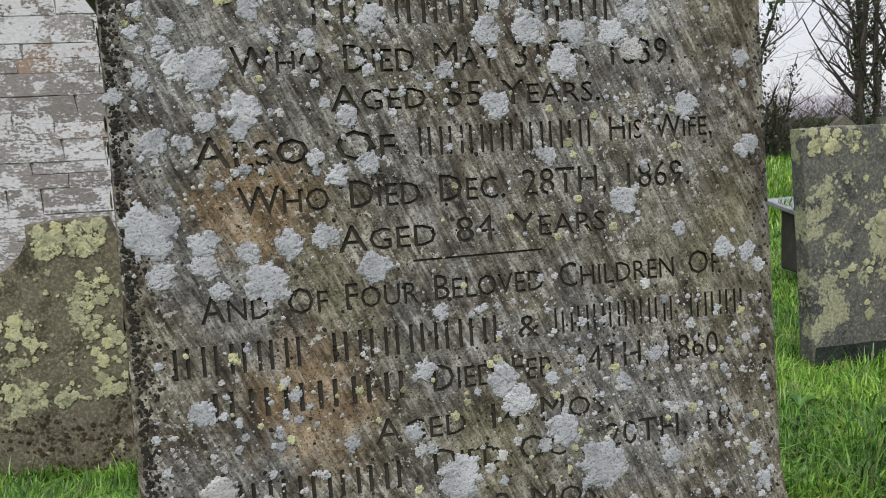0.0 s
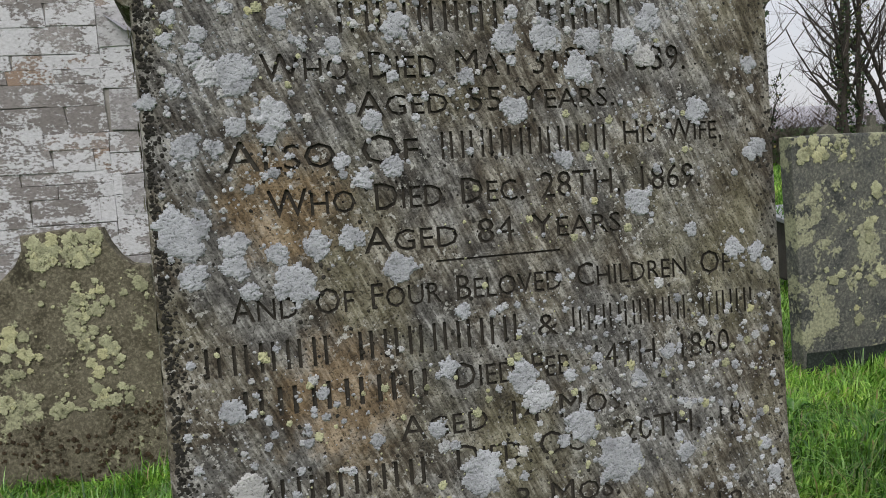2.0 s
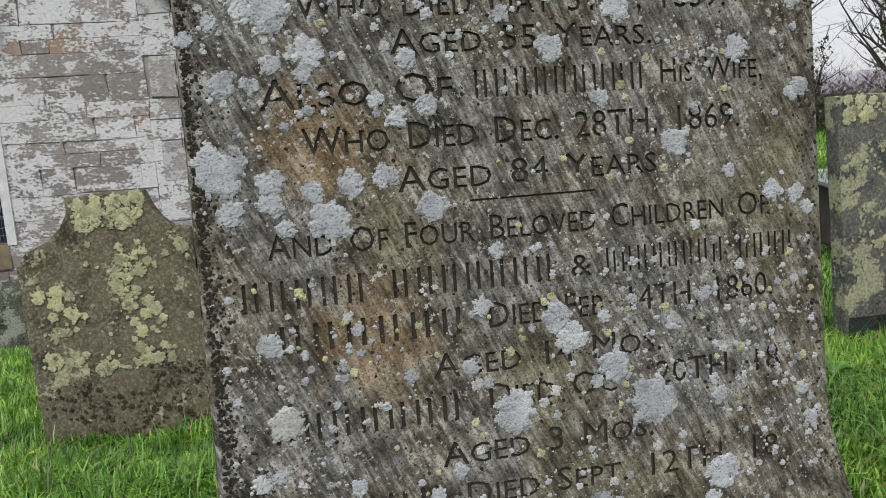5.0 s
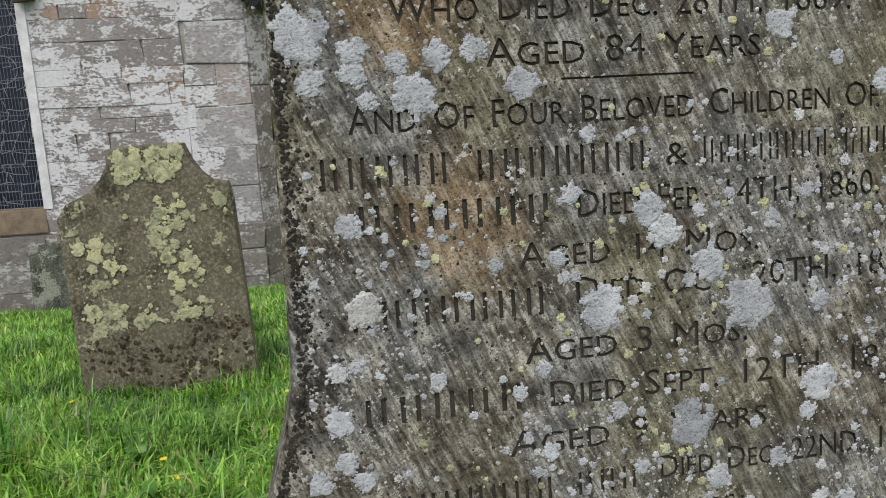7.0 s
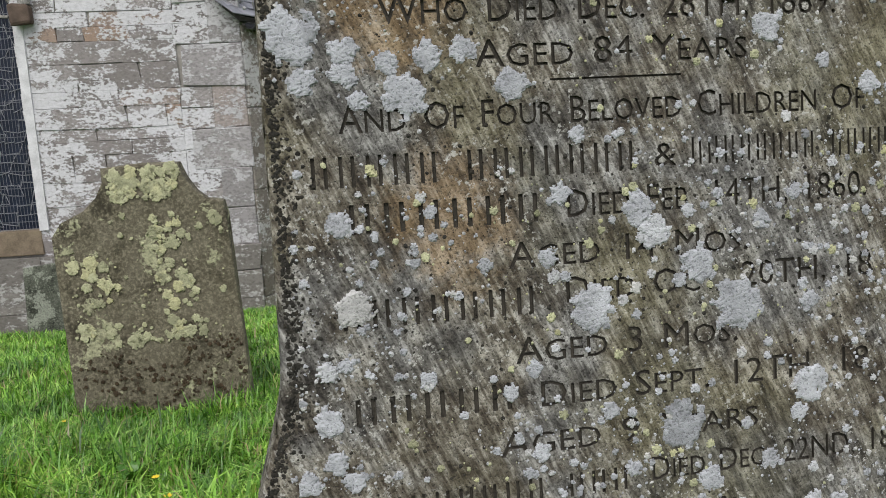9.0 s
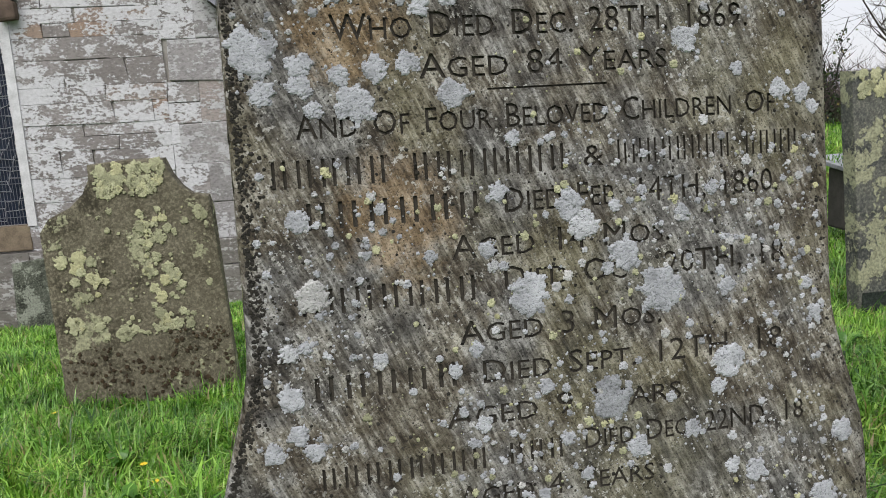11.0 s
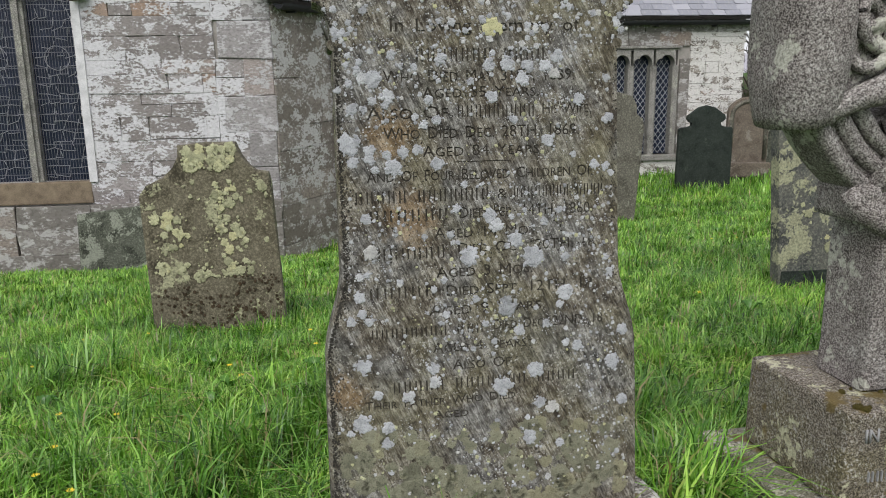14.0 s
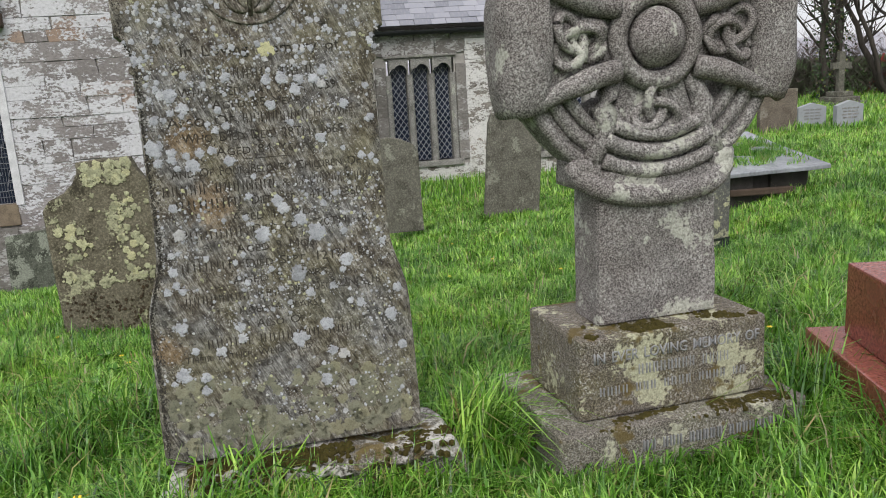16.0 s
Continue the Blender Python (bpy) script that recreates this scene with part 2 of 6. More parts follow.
M_STONE = slate_stone()
# Dark colour puts the shade of the cut recesses into the letters.
M_CUT = plain("shade_toned_cut_letters", (0.055, 0.049, 0.040), 0.95, var=0.5, scale=40)
M_LICH = lichen_mat("pale_grey_crust_lichen", (0.51, 0.515, 0.535))
M_OLIVE = lichen_mat("pale_olive_crust", (0.25, 0.245, 0.175))
M_LICH_Y = lichen_mat("yellow_green_lichen", (0.50, 0.495, 0.31))
M_A = old_headstone("olive_lichened_slate", (0.095, 0.084, 0.056), (0.22, 0.20, 0.145), (0.42, 0.42, 0.27), 0.60, 0.75)
M_R = old_headstone("grey_lichened_slate", (0.085, 0.09, 0.088), (0.20, 0.195, 0.16), (0.42, 0.42, 0.28), 0.545, 0.5)
M_E = old_headstone("grey_brown_headstone_stone", (0.095, 0.09, 0.072), (0.21, 0.20, 0.165), (0.30, 0.30, 0.245), 0.60)
M_B = old_headstone("dark_green_black_slate", (0.018, 0.024, 0.02), (0.045, 0.056, 0.048), (0.07, 0.085, 0.07), 0.66)
M_D = old_headstone("mossy_green_grey_slate", (0.055, 0.060, 0.046), (0.17, 0.18, 0.145), (0.32, 0.34, 0.28), 0.545, 0.85)
M_G = old_headstone("brown_sandstone", (0.12, 0.098, 0.078), (0.22, 0.185, 0.15), (0.3, 0.27, 0.23), 0.60)
M_WHITE = plain("pale_grey_marble", (0.30, 0.315, 0.33), 0.6, var=0.15)
M_WASH = limewash_stone("limewashed_ashlar", (0.64, 0.635, 0.66), (0.215, 0.195, 0.187), (0.35, 0.325, 0.318), 0.487, rust=0.7)
M_QUOIN = limewash_stone("grey_granite_quoin", (0.52, 0.51, 0.525), (0.25, 0.237, 0.236), (0.37, 0.35, 0.35), 0.505)
M_RUBBLE = limewash_stone("limewashed_slate_rubble", (0.72, 0.705, 0.68), (0.17, 0.15, 0.13), (0.36, 0.33, 0.29), 0.462, 1.5)
M_GREY = limewash_stone("grey_dressed_stone", (0.46, 0.45, 0.44), (0.17, 0.157, 0.143), (0.27, 0.252, 0.235), 0.515)
M_RETURN = limewash_stone("brown_grey_peeling_wall_stone", (0.58, 0.57, 0.56), (0.20, 0.175, 0.15), (0.31, 0.28, 0.25), 0.51, 0.9)
M_MORTAR = plain("lime_mortar", (0.33, 0.31, 0.285), 0.95, var=0.3, scale=5)
M_TRACERY = old_headstone("grey_green_window_stone", (0.20, 0.193, 0.175), (0.36, 0.35, 0.33), (0.44, 0.44, 0.38), 0.60, 0.4)
M_SILL = plain("brown_sill_stone", (0.165, 0.13, 0.092), 0.9, var=0.5, scale=9)
M_LEAD = plain("lead_came", (0.34, 0.35, 0.38), 0.6, 0.0)
M_WIRE = plain("grey_guard_wire", (0.17, 0.175, 0.20), 0.6, 0.3)
M_GLASS = plain("dark_old_glass", (0.020, 0.026, 0.046), 0.16, var=0.5, scale=6, bump=0.25)
M_GUTTER = plain("black_iron_gutter", (0.022, 0.023, 0.025), 0.5, 0.0)
M_KNEELER = plain("dark_carved_kneeler_stone", (0.06, 0.055, 0.05), 0.9, var=0.4)
M_GRANITE = granite("rough_grey_granite", (0.125, 0.111, 0.104), (0.46, 0.435, 0.415), (0.52, 0.52, 0.45), 0.565)
M_PLINTH = granite("lichened_granite_block", (0.095, 0.08, 0.045), (0.27, 0.24, 0.15), (0.54, 0.53, 0.37), 0.56, 0.55)
M_BASE = granite("mossy_granite_base", (0.125, 0.115, 0.08), (0.34, 0.325, 0.245), (0.54, 0.53, 0.40), 0.56, 0.52)
M_FOOT = granite("dark_mossy_footing", (0.09, 0.08, 0.06), (0.32, 0.30, 0.25), (0.60, 0.58, 0.54), 0.50, 0.53)
M_CRUST = lichen_mat("dark_brown_crust", (0.075, 0.055, 0.035))
# for the scattered black crust and for the specks that shade the edges
M_BLACK = lichen_mat("black_crust_and_edge_shade", (0.045, 0.042, 0.036))
M_MOSS = plain("brown_green_moss", (0.085, 0.07, 0.016), 1.0, var=0.6, scale=60, bump=1.0, dist=0.01)
M_SCRUB = bark("brown_scrub", (0.17, 0.14, 0.125))
M_BARK = bark("tree_bark", (0.055, 0.047, 0.04))
M_WOOD = plain("weathered_brown_wood", (0.085, 0.060, 0.045), 0.85, var=0.4)
M_RED = plain("red_plastic_barrier", (0.55, 0.07, 0.05), 0.5)
M_LETTER_W = plain("white_lead_letters", (0.27, 0.272, 0.275), 0.7, var=0.45, scale=30)


def make_slate(name):
    m = Nodes(name, 0.5)
    r = m.random()
    n = m.noise(9, 5)
    c = m.ramp(r, (0.0, (0.20, 0.205, 0.235)), (0.5, (0.26, 0.265, 0.30)), (1.0, (0.34, 0.34, 0.38)))
    m.color(m.mix(m.ramp(n, (0.5, 0.0), (0.75, 0.5)), c, (0.36, 0.36, 0.34)))
    m.bump(n, 0.3, 0.006)
    return m.mat


def make_red_granite():
    m = Nodes("polished_red_granite", 0.22, spec=0.5)
    v = m.cells(130)
    n = m.noise(90, 3)
    c = m.mix(0.5, m.ramp(v, (0.1, (0.09, 0.025, 0.018)), (0.6, (0.32, 0.095, 0.066))), m.ramp(n, (0.35, (0.06, 0.020, 0.016)), (0.65, (0.40, 0.135, 0.10))))
    m.color(c)
    m.rough(m.ramp(m.noise(6, 4), (0.3, 0.12), (0.7, 0.4)))
    return m.mat


M_SLATE = make_slate("roof_slate")
M_REDG = make_red_granite()
M_GRASS = leafy("grass_blades", (0.045, 0.12, 0.012), (0.165, 0.385, 0.038), (0.40, 0.64, 0.13), 0.26, 0.25)
M_TUFT = leafy("dark_grass_tuft", (0.026, 0.085, 0.010), (0.095, 0.255, 0.026), (0.26, 0.48, 0.09), 0.26, 0.22)
M_IVY = leafy("ivy_leaves", (0.018, 0.04, 0.012), (0.03, 0.06, 0.018), (0.05, 0.085, 0.03))
M_TWIG = bark("twigs", (0.075, 0.062, 0.055))
M_PETAL = plain("yellow_petals", (0.72, 0.52, 0.03), 0.6)


def make_soil():
    m = Nodes("shaded_grassy_soil", 1.0)
    a = m.noise(1.1, 6, 0.65)
    b = m.noise(28, 5, 0.7)
    # greens darkened to stand for the shade between the blades
    c = m.mix(0.5, m.ramp(a, (0.3, (0.035, 0.085, 0.013)), (0.7, (0.075, 0.165, 0.026))), m.ramp(b, (0.3, (0.024, 0.055, 0.010)), (0.7, (0.085, 0.18, 0.03))))
    c = m.mix(m.ramp(m.noise(3, 5), (0.6, 0.0), (0.8, 0.6)), c, (0.07, 0.06, 0.025))
    m.color(c)
    m.bump(b, 0.8, 0.04)
    return m.mat


def make_hill():
    m = Nodes("haze_tinted_hill", 1.0)
    a = m.noise(0.02, 6, 0.6)
    # the pale lilac grey holds the haze of distance
    m.color(m.ramp(a, (0.35, (0.34, 0.335, 0.37)), (0.65, (0.44, 0.43, 0.46))))
    return m.mat


M_SOIL = make_soil()
M_HILL = make_hill()


# ---- helpers for meshes ----
def mesh_of(bm, name, material, smooth=False):
    me = bpy.data.meshes.new(name)
    bm.normal_update()
    bm.to_mesh(me)
    bm.free()
    for mt in (material if isinstance(material, (list, tuple)) else [material]):
        me.materials.append(mt)
    if smooth:
        for p in me.polygons:
            p.use_smooth = True
    return me


def part(name, bm, material, parent, label="", smooth=False):
    ob = new(name, mesh_of(bm, name, material, smooth))
    ob.parent = parent
    return tagged(ob, label)


def thing(name, m, label, category, group="", kind=""):
    ob = new(name)
    ob.empty_display_size = 0.1
    ob.matrix_world = m
    return tagged(ob, label, category, group, kind)


def single(name, bm, material, label, category, m=None, group="", kind="", smooth=False):
    ob = new(name, mesh_of(bm, name, material, smooth))
    if m is not None:
        ob.matrix_world = m
    return tagged(ob, label, category, group, kind)


def add_box(bm, x0, x1, y0, y1, z0, z1, bevel=0.0, jitter=0.0, rng=random):
    vs = []
    for x in (x0, x1):
        for y in (y0, y1):
            for z in (z0, z1):
                vs.append(bm.verts.new((x + rng.uniform(-jitter, jitter), y + rng.uniform(-jitter, jitter), z + rng.uniform(-jitter, jitter))))
    fs = [bm.faces.new([vs[i] for i in q]) for q in ((0, 1, 3, 2), (4, 6, 7, 5), (0, 4, 5, 1), (2, 3, 7, 6), (0, 2, 6, 4), (1, 5, 7, 3))]
    if bevel:
        es = {e for f in fs for e in f.edges}
        bmesh.ops.bevel(bm, geom=list(es), offset=bevel, segments=2, profile=0.6, affect="EDGES")
    return bm


def box(*a, **k):
    return add_box(bmesh.new(), *a, **k)


def prism(pts, y0, y1, bevel=0.0, segments=2):
    """A flat shape in x and z given counter-clockwise as seen from the front (-y), made thick from y0 to y1."""
    bm = bmesh.new()
    f = [bm.verts.new((x, y0, z)) for x, z in pts]
    b = [bm.verts.new((x, y1, z)) for x, z in pts]
    front = bm.faces.new(f)
    bm.faces.new(list(reversed(b)))
    n = len(pts)
    for i in range(n):
        j = (i + 1) % n
        bm.faces.new((f[j], f[i], b[i], b[j]))
    bmesh.ops.recalc_face_normals(bm, faces=bm.faces)
    if bevel:
        es = [e for e in bm.edges if (e.verts[0] in f and e.verts[1] in f) or (e.verts[0] in b and e.verts[1] in b)]
        bmesh.ops.bevel(bm, geom=es, offset=bevel, segments=segments, profile=0.6, affect="EDGES")
    return bm


def tube(bm, pts, radii, sides=8, caps=True):
    """A round tube along points."""
    pts = [Vector(p) for p in pts]
    if isinstance(radii, (int, float)):
        radii = [radii] * len(pts)
    rings = []
    up = Vector((0.13, 0.21, 0.97))
    for i, p in enumerate(pts):
        d = (pts[min(i + 1, len(pts) - 1)] - pts[max(i - 1, 0)]).normalized()
        s = d.cross(up)
        s = s.normalized() if s.length > 1e-3 else Vector((1, 0, 0))
        u = s.cross(d)
        rings.append([bm.verts.new(p + radii[i] * (math.cos(a) * s + math.sin(a) * u)) for a in (2 * math.pi * k / sides for k in range(sides))])
    for r, q in zip(rings, rings[1:]):
        for k in range(sides):
            bm.faces.new((r[k], r[(k + 1) % sides], q[(k + 1) % sides], q[k]))
    if caps:
        bm.faces.new(list(reversed(rings[0])))
        bm.faces.new(rings[-1])
    return bm


def arc(cx, cz, r, a0, a1, n, y=0.0):
    return [(cx + r * math.cos(radians(a0 + (a1 - a0) * k / (n - 1))), y, cz + r * math.sin(radians(a0 + (a1 - a0) * k / (n - 1)))) for k in range(n)]


def roughen(bm, amount, scale, seed=0.0):
    """Small uneven bulges, so that no face is quite flat and no edge quite straight."""
    for v in bm.verts:
        v.co += amount * noise.noise_vector(v.co * scale + Vector((seed, seed * 2, 0)))
    return bm



# ---- ground ----
def smooth(a, b, v):
    t = min(1.0, max(0.0, (v - a) / (b - a)))
    return t * t * (3 - 2 * t)


def ground_z(x, y):
    d = max(0.0, y - 0.6)
    left = 0.20 - 0.058 * min(d, 7.8) ** 1.4 - 0.03 * max(0.0, min(-x - 1.0, 5.0))
    right = 0.21 - 0.48 * smooth(0, 8, d)
    z = left + (right - left) * smooth(0.0, 2.0, x)
    far = 0.26 + 0.10 * smooth(6, 22, x) - 0.012 * max(0.0, y - 8)
    z += (far - z) * smooth(0.8, 2.6, x - 0.5 * y)
    away = smooth(16.5, 48, math.hypot(x, y - 5))
    z -= 0.05 * math.exp(-((x - 1.3) ** 2) / 0.4 - ((y - 0.42) ** 2) / 0.08)
    z -= 0.045 * math.exp(-((x + 0.87) ** 2) / 0.6 - ((y - 3.2) ** 2) / 0.5)
    z -= 0.07 * math.exp(-((x - 2.7) ** 2) / 0.7 - ((y - 3.1) ** 2) / 0.5)
    z += away * (-3.0 - z)
    return z + 0.018 * noise.noise(Vector((x * 1.3, y * 1.3, 3.0))) + 0.008 * noise.noise(Vector((x * 5, y * 5, 1.0)))


def axis_steps(lo, hi, near_lo, near_hi, fine):
    vals, v = [], near_lo
    while v < near_hi:
        vals.append(v)
        v += fine
    s = fine
    while v < hi:
        vals.append(v)
        s *= 1.25
        v += s
    vals.append(hi)
    v, s = near_lo, fine
    while v > lo:
        s *= 1.25
        v -= s
        vals.insert(0, max(v, lo))
    return vals


def make_ground():
    xs, ys = axis_steps(-900, 900, -6, 8, 0.14), axis_steps(-900, 900, -3, 12, 0.14)
    verts = [(x, y, ground_z(x, y)) for y in ys for x in xs]
    w = len(xs)
    faces = [(j * w + i, j * w + i + 1, (j + 1) * w + i + 1, (j + 1) * w + i) for j in range(len(ys) - 1) for i in range(w - 1)]
    me = bpy.data.meshes.new("ground")
    me.from_pydata(verts, [], faces)
    me.materials.append(M_SOIL)
    for p in me.polygons:
        p.use_smooth = True
    return tagged(new("ground", me), "uneven green churchyard turf over soil coloured dark for shade", "ground", kind="structure")


make_ground()



# ---- church ----
WALL_Y, BACK_Y, FAR_Y = 8.08, 9.25, 10.6
rng = random.Random(4)


def stone_variants(prefix, count, jit):
    """Unit stones (1 x 1 x 1, front at y = 0) with worn edges, to be scaled to their place."""
    out = []
    for k in range(count):
        bm = box(-0.5, 0.5, 0, 1, -0.5, 0.5, jitter=jit, rng=rng)
        front = [e for e in bm.edges if all(v.co.y < 0.5 for v in e.verts)]
        bmesh.ops.bevel(bm, geom=front, offset=0.012 + 0.012 * rng.random(), segments=1, affect="EDGES")
        out.append(bm)
    return out


STONE_MESH = {}


def lay_stone(parent, name, x0, x1, z0, z1, y, mat, depth=0.12, joint=0.002):
    key = mat.name
    if key not in STONE_MESH:
        STONE_MESH[key] = [mesh_of(b, name, mat) for b in stone_variants(name, 7, 0.035)]
    ob = new(name, rng.choice(STONE_MESH[key]))
    ob.parent = parent
    ob.location = ((x0 + x1) / 2, y - rng.uniform(0.0, 0.008), (z0 + z1) / 2)
    ob.scale = (max(0.02, x1 - x0 - joint), depth, max(0.02, z1 - z0 - joint))
    return ob


def lay_wall(parent, name, x0, x1, z0, z1, y, mat, course, length, holes=()):
    z = z0
    while z < z1 - 0.03:
        h = min(rng.uniform(*course), z1 - z)
        x = x0
        spans = [(x0, x1)]
        for hx0, hx1, hz0, hz1 in holes:
            if z + h * 0.5 > hz0 and z + h * 0.5 < hz1:
                cut = []
                for a, b in spans:
                    if hx1 <= a or hx0 >= b:
                        cut.append((a, b))
                    else:
                        cut += [(a, hx0)] * (hx0 > a) + [(hx1, b)] * (hx1 < b)
                spans = cut
        for a, b in spans:
            x = a
            while x < b - 0.02:
                w = rng.uniform(*length)
                if b - (x + w) < length[0] * 0.6:
                    w = b - x
                lay_stone(parent, name, x, min(b, x + w), z, z + h, y, mat)
                x += w
        z += h


def arch_points(x0, x1, zs, rise, n=9):
    """Pointed arch from (x1, zs) over the top to (x0, zs)."""
    c, h = (x0 + x1) / 2, (x1 - x0) / 2
    right = [(c + h * math.cos(t) ** 0.8, zs + rise * math.sin(t) ** 0.9) for t in (math.pi / 2 * k / n for k in range(n + 1))]
    return right + [(2 * c - x, z) for x, z in reversed(right[:-1])]


def trefoil(x0, x1, zs, n=30):
    """Cusped head of one light, from right to left."""
    c, h = (x0 + x1) / 2, (x1 - x0) / 2
    out = [(x1, zs)]
    for k in range(1, n):
        a = math.pi * k / n
        lobe = 0.80 + 0.24 * abs(math.sin(1.5 * a + 0.0)) ** 0.7
        out.append((c + h * lobe * math.cos(a), zs + h * 1.15 * lobe * math.sin(a)))
    return out + [(x0, zs)]


def head_plate(x0, x1, zs, ztop, y0, y1):
    return prism([(x0, ztop)] + list(reversed(trefoil(x0, x1, zs))) + [(x1, ztop)], y0, y1)


# near wall with the tall leaded window
W_X0, W_X1, W_TOP = -8.0, -0.87, 5.2
WIN_X0, WIN_X1, SILL, SPRING = -4.86, -2.94, 0.21, 2.30
wall = thing("wall_near", pose(0, WALL_Y, 0), "weathered limewashed ashlar church wall with granite quoins", "wall", kind="structure")
arch = arch_points(WIN_X0, WIN_X1, SPRING, 1.5)
for nm, pts in (
    ("backing", [(W_X0, -1.4), (WIN_X0, -1.4), (WIN_X0, W_TOP), (W_X0, W_TOP)]),
    ("backing", [(WIN_X1, -1.4), (W_X1 - 0.02, -1.4), (W_X1 - 0.02, W_TOP), (WIN_X1, W_TOP)]),
    ("backing", [(WIN_X0, -1.4), (WIN_X1, -1.4), (WIN_X1, SILL), (WIN_X0, SILL)]),
    ("backing", [(WIN_X1, W_TOP), (WIN_X0, W_TOP), (WIN_X0, SPRING)] + list(reversed(arch))[1:-1] + [(WIN_X1, SPRING)]),
):
    part(nm, prism(pts, 0.02, 0.6), M_MORTAR, wall)
part("inner_side", box(W_X1 - 0.6, W_X1 - 0.02, 0.61, 3.5, -1.4, 3.4), M_GREY, wall)

window = thing("window_1", pose(0, WALL_Y, 0), "tall pointed church window with stone tracery and dark leaded glass behind wire guards", "window", kind="structure")
lights = [(-3.46, -2.94), (-4.10, -3.58), (-4.74, -4.22)]
for x0, x1 in lights:
    pane = part("pane", box(x0, x1, 0.20, 0.215, SILL, 3.0), M_GLASS, window)
    part("light_head", head_plate(x0, x1, SPRING - 0.12, 3.4, 0.08, 0.24), M_TRACERY, window)
    bm = bmesh.new()
    tube(bm, [(x, 0.07, z) for x, z in arch_points(x0 - 0.03, x1 + 0.03, SPRING - 0.14, 0.46)], 0.03, 8)
    part("arch_moulding", bm, M_TRACERY, window, smooth=True)
    bm = bmesh.new()
    for cx in (-0.17, 0.17):
        tube(bm, arc((x0 + x1) / 2 + cx, SPRING + 0.02, 0.09, 20 if cx < 0 else 200, -110 if cx < 0 else 290, 10, 0.085), 0.016, 6)
    part("cusp", bm, M_TRACERY, window, smooth=True)
    # irregular leading
    bm = bmesh.new()
    zz = SILL + 0.05
    while zz < SPRING + 0.1:
        xx = x0 + 0.03
        while xx < x1 - 0.03:
            dx, dz = rng.uniform(0.07, 0.14), rng.uniform(0.07, 0.13)
            p = [(xx, 0.192, zz + rng.uniform(-0.02, 0.02)), (xx + dx, 0.192, zz + rng.uniform(-0.025, 0.025)), (xx + dx + rng.uniform(-0.04, 0.04), 0.192, zz + dz)]
            if rng.random() < 0.8:
                tube(bm, p, 0.0042, 4)
            xx += dx
        zz += 0.10
    tube(bm, arc((x0 + x1) / 2, 1.55, 0.13, 0, 360, 20, 0.19), 0.004, 4)
    part("lead_pattern", bm, M_LEAD, pane)
    bm = bmesh.new()
    n = int((x1 - x0) / 0.029)
    for k in range(n):
        xx = x0 + (k + 0.5) * (x1 - x0) / n
        add_box(bm, xx - 0.0018, xx + 0.0018, 0.118, 0.122, SILL, SPRING + 0.12)
    zz = SILL + 0.08
    while zz < SPRING + 0.1:
        add_box(bm, x0, x1, 0.123, 0.129, zz - 0.003, zz + 0.003)
        zz += 0.165
    part("wire_guard", bm, M_WIRE, pane, "fine grey wire guard")
for x0, x1 in ((-3.58, -3.46), (-4.22, -4.10), (-4.86, -4.74)):
    bm = prism([(x0, SILL), (x1, SILL), (x1, SPRING + 0.3), (x0, SPRING + 0.3)], 0.05, 0.26)
    es = [e for e in bm.edges if abs(e.verts[0].co.z - e.verts[1].co.z) > 1 and e.verts[0].co.y < 0.1]
    bmesh.ops.bevel(bm, geom=es, offset=0.04, segments=2, affect="EDGES")
    part("mullion", bm, M_TRACERY, window)
part("jamb", prism([(WIN_X1, SILL), (WIN_X1 + 0.085, SILL), (WIN_X1 + 0.085, SPRING), (WIN_X1, SPRING)], -0.022, 0.02), plain("white_jamb_wash", (0.58, 0.575, 0.59), 0.9, var=0.3, scale=9), window, "limewashed jamb")
bm = prism([(-5.2, -0.03), (-2.93, -0.03), (-2.93, SILL), (-5.2, SILL)], -0.03, 0.25, 0.012)
for v in bm.verts:
    if v.co.z > 0.1 and v.co.y < 0:
        v.co.y += 0.03
part("sill", roughen(bm, 0.008, 6), M_SILL, window, "stained brown sill")
# hood mould with its carved stop
bm = bmesh.new()
outer = [(x, -0.06, z) for x, z in arch_points(WIN_X0 - 0.14, WIN_X1 + 0.14, SPRING + 0.02, 1.68)]
tube(bm, outer, 0.055, 8)
part("hood_mould", bm, M_TRACERY, window)
bm = box(WIN_X1 + 0.02, WIN_X1 + 0.19, -0.14, 0.0, SPRING - 0.16, SPRING + 0.02, bevel=0.03)
part("hood_stop", roughen(bm, 0.03, 9), plain("rusty_brown_stone", (0.095, 0.07, 0.055), 0.95, var=0.5, scale=14), window, "rusty brown carved stop")

# kneeler, gutter and set-back range
kneeler = thing("kneeler", pose(W_X1 - 0.1, WALL_Y - 0.02, 2.44), "dark carved stone kneeler at the gable foot", "kneeler")
bm = prism([(-0.18, 0.14), (-0.18, 0.04), (-0.05, 0.0), (0.10, -0.05), (0.20, -0.02), (0.22, 0.06), (0.18, 0.14)], -0.12, 0.3, 0.02)
part("block", bm, M_KNEELER, kneeler)


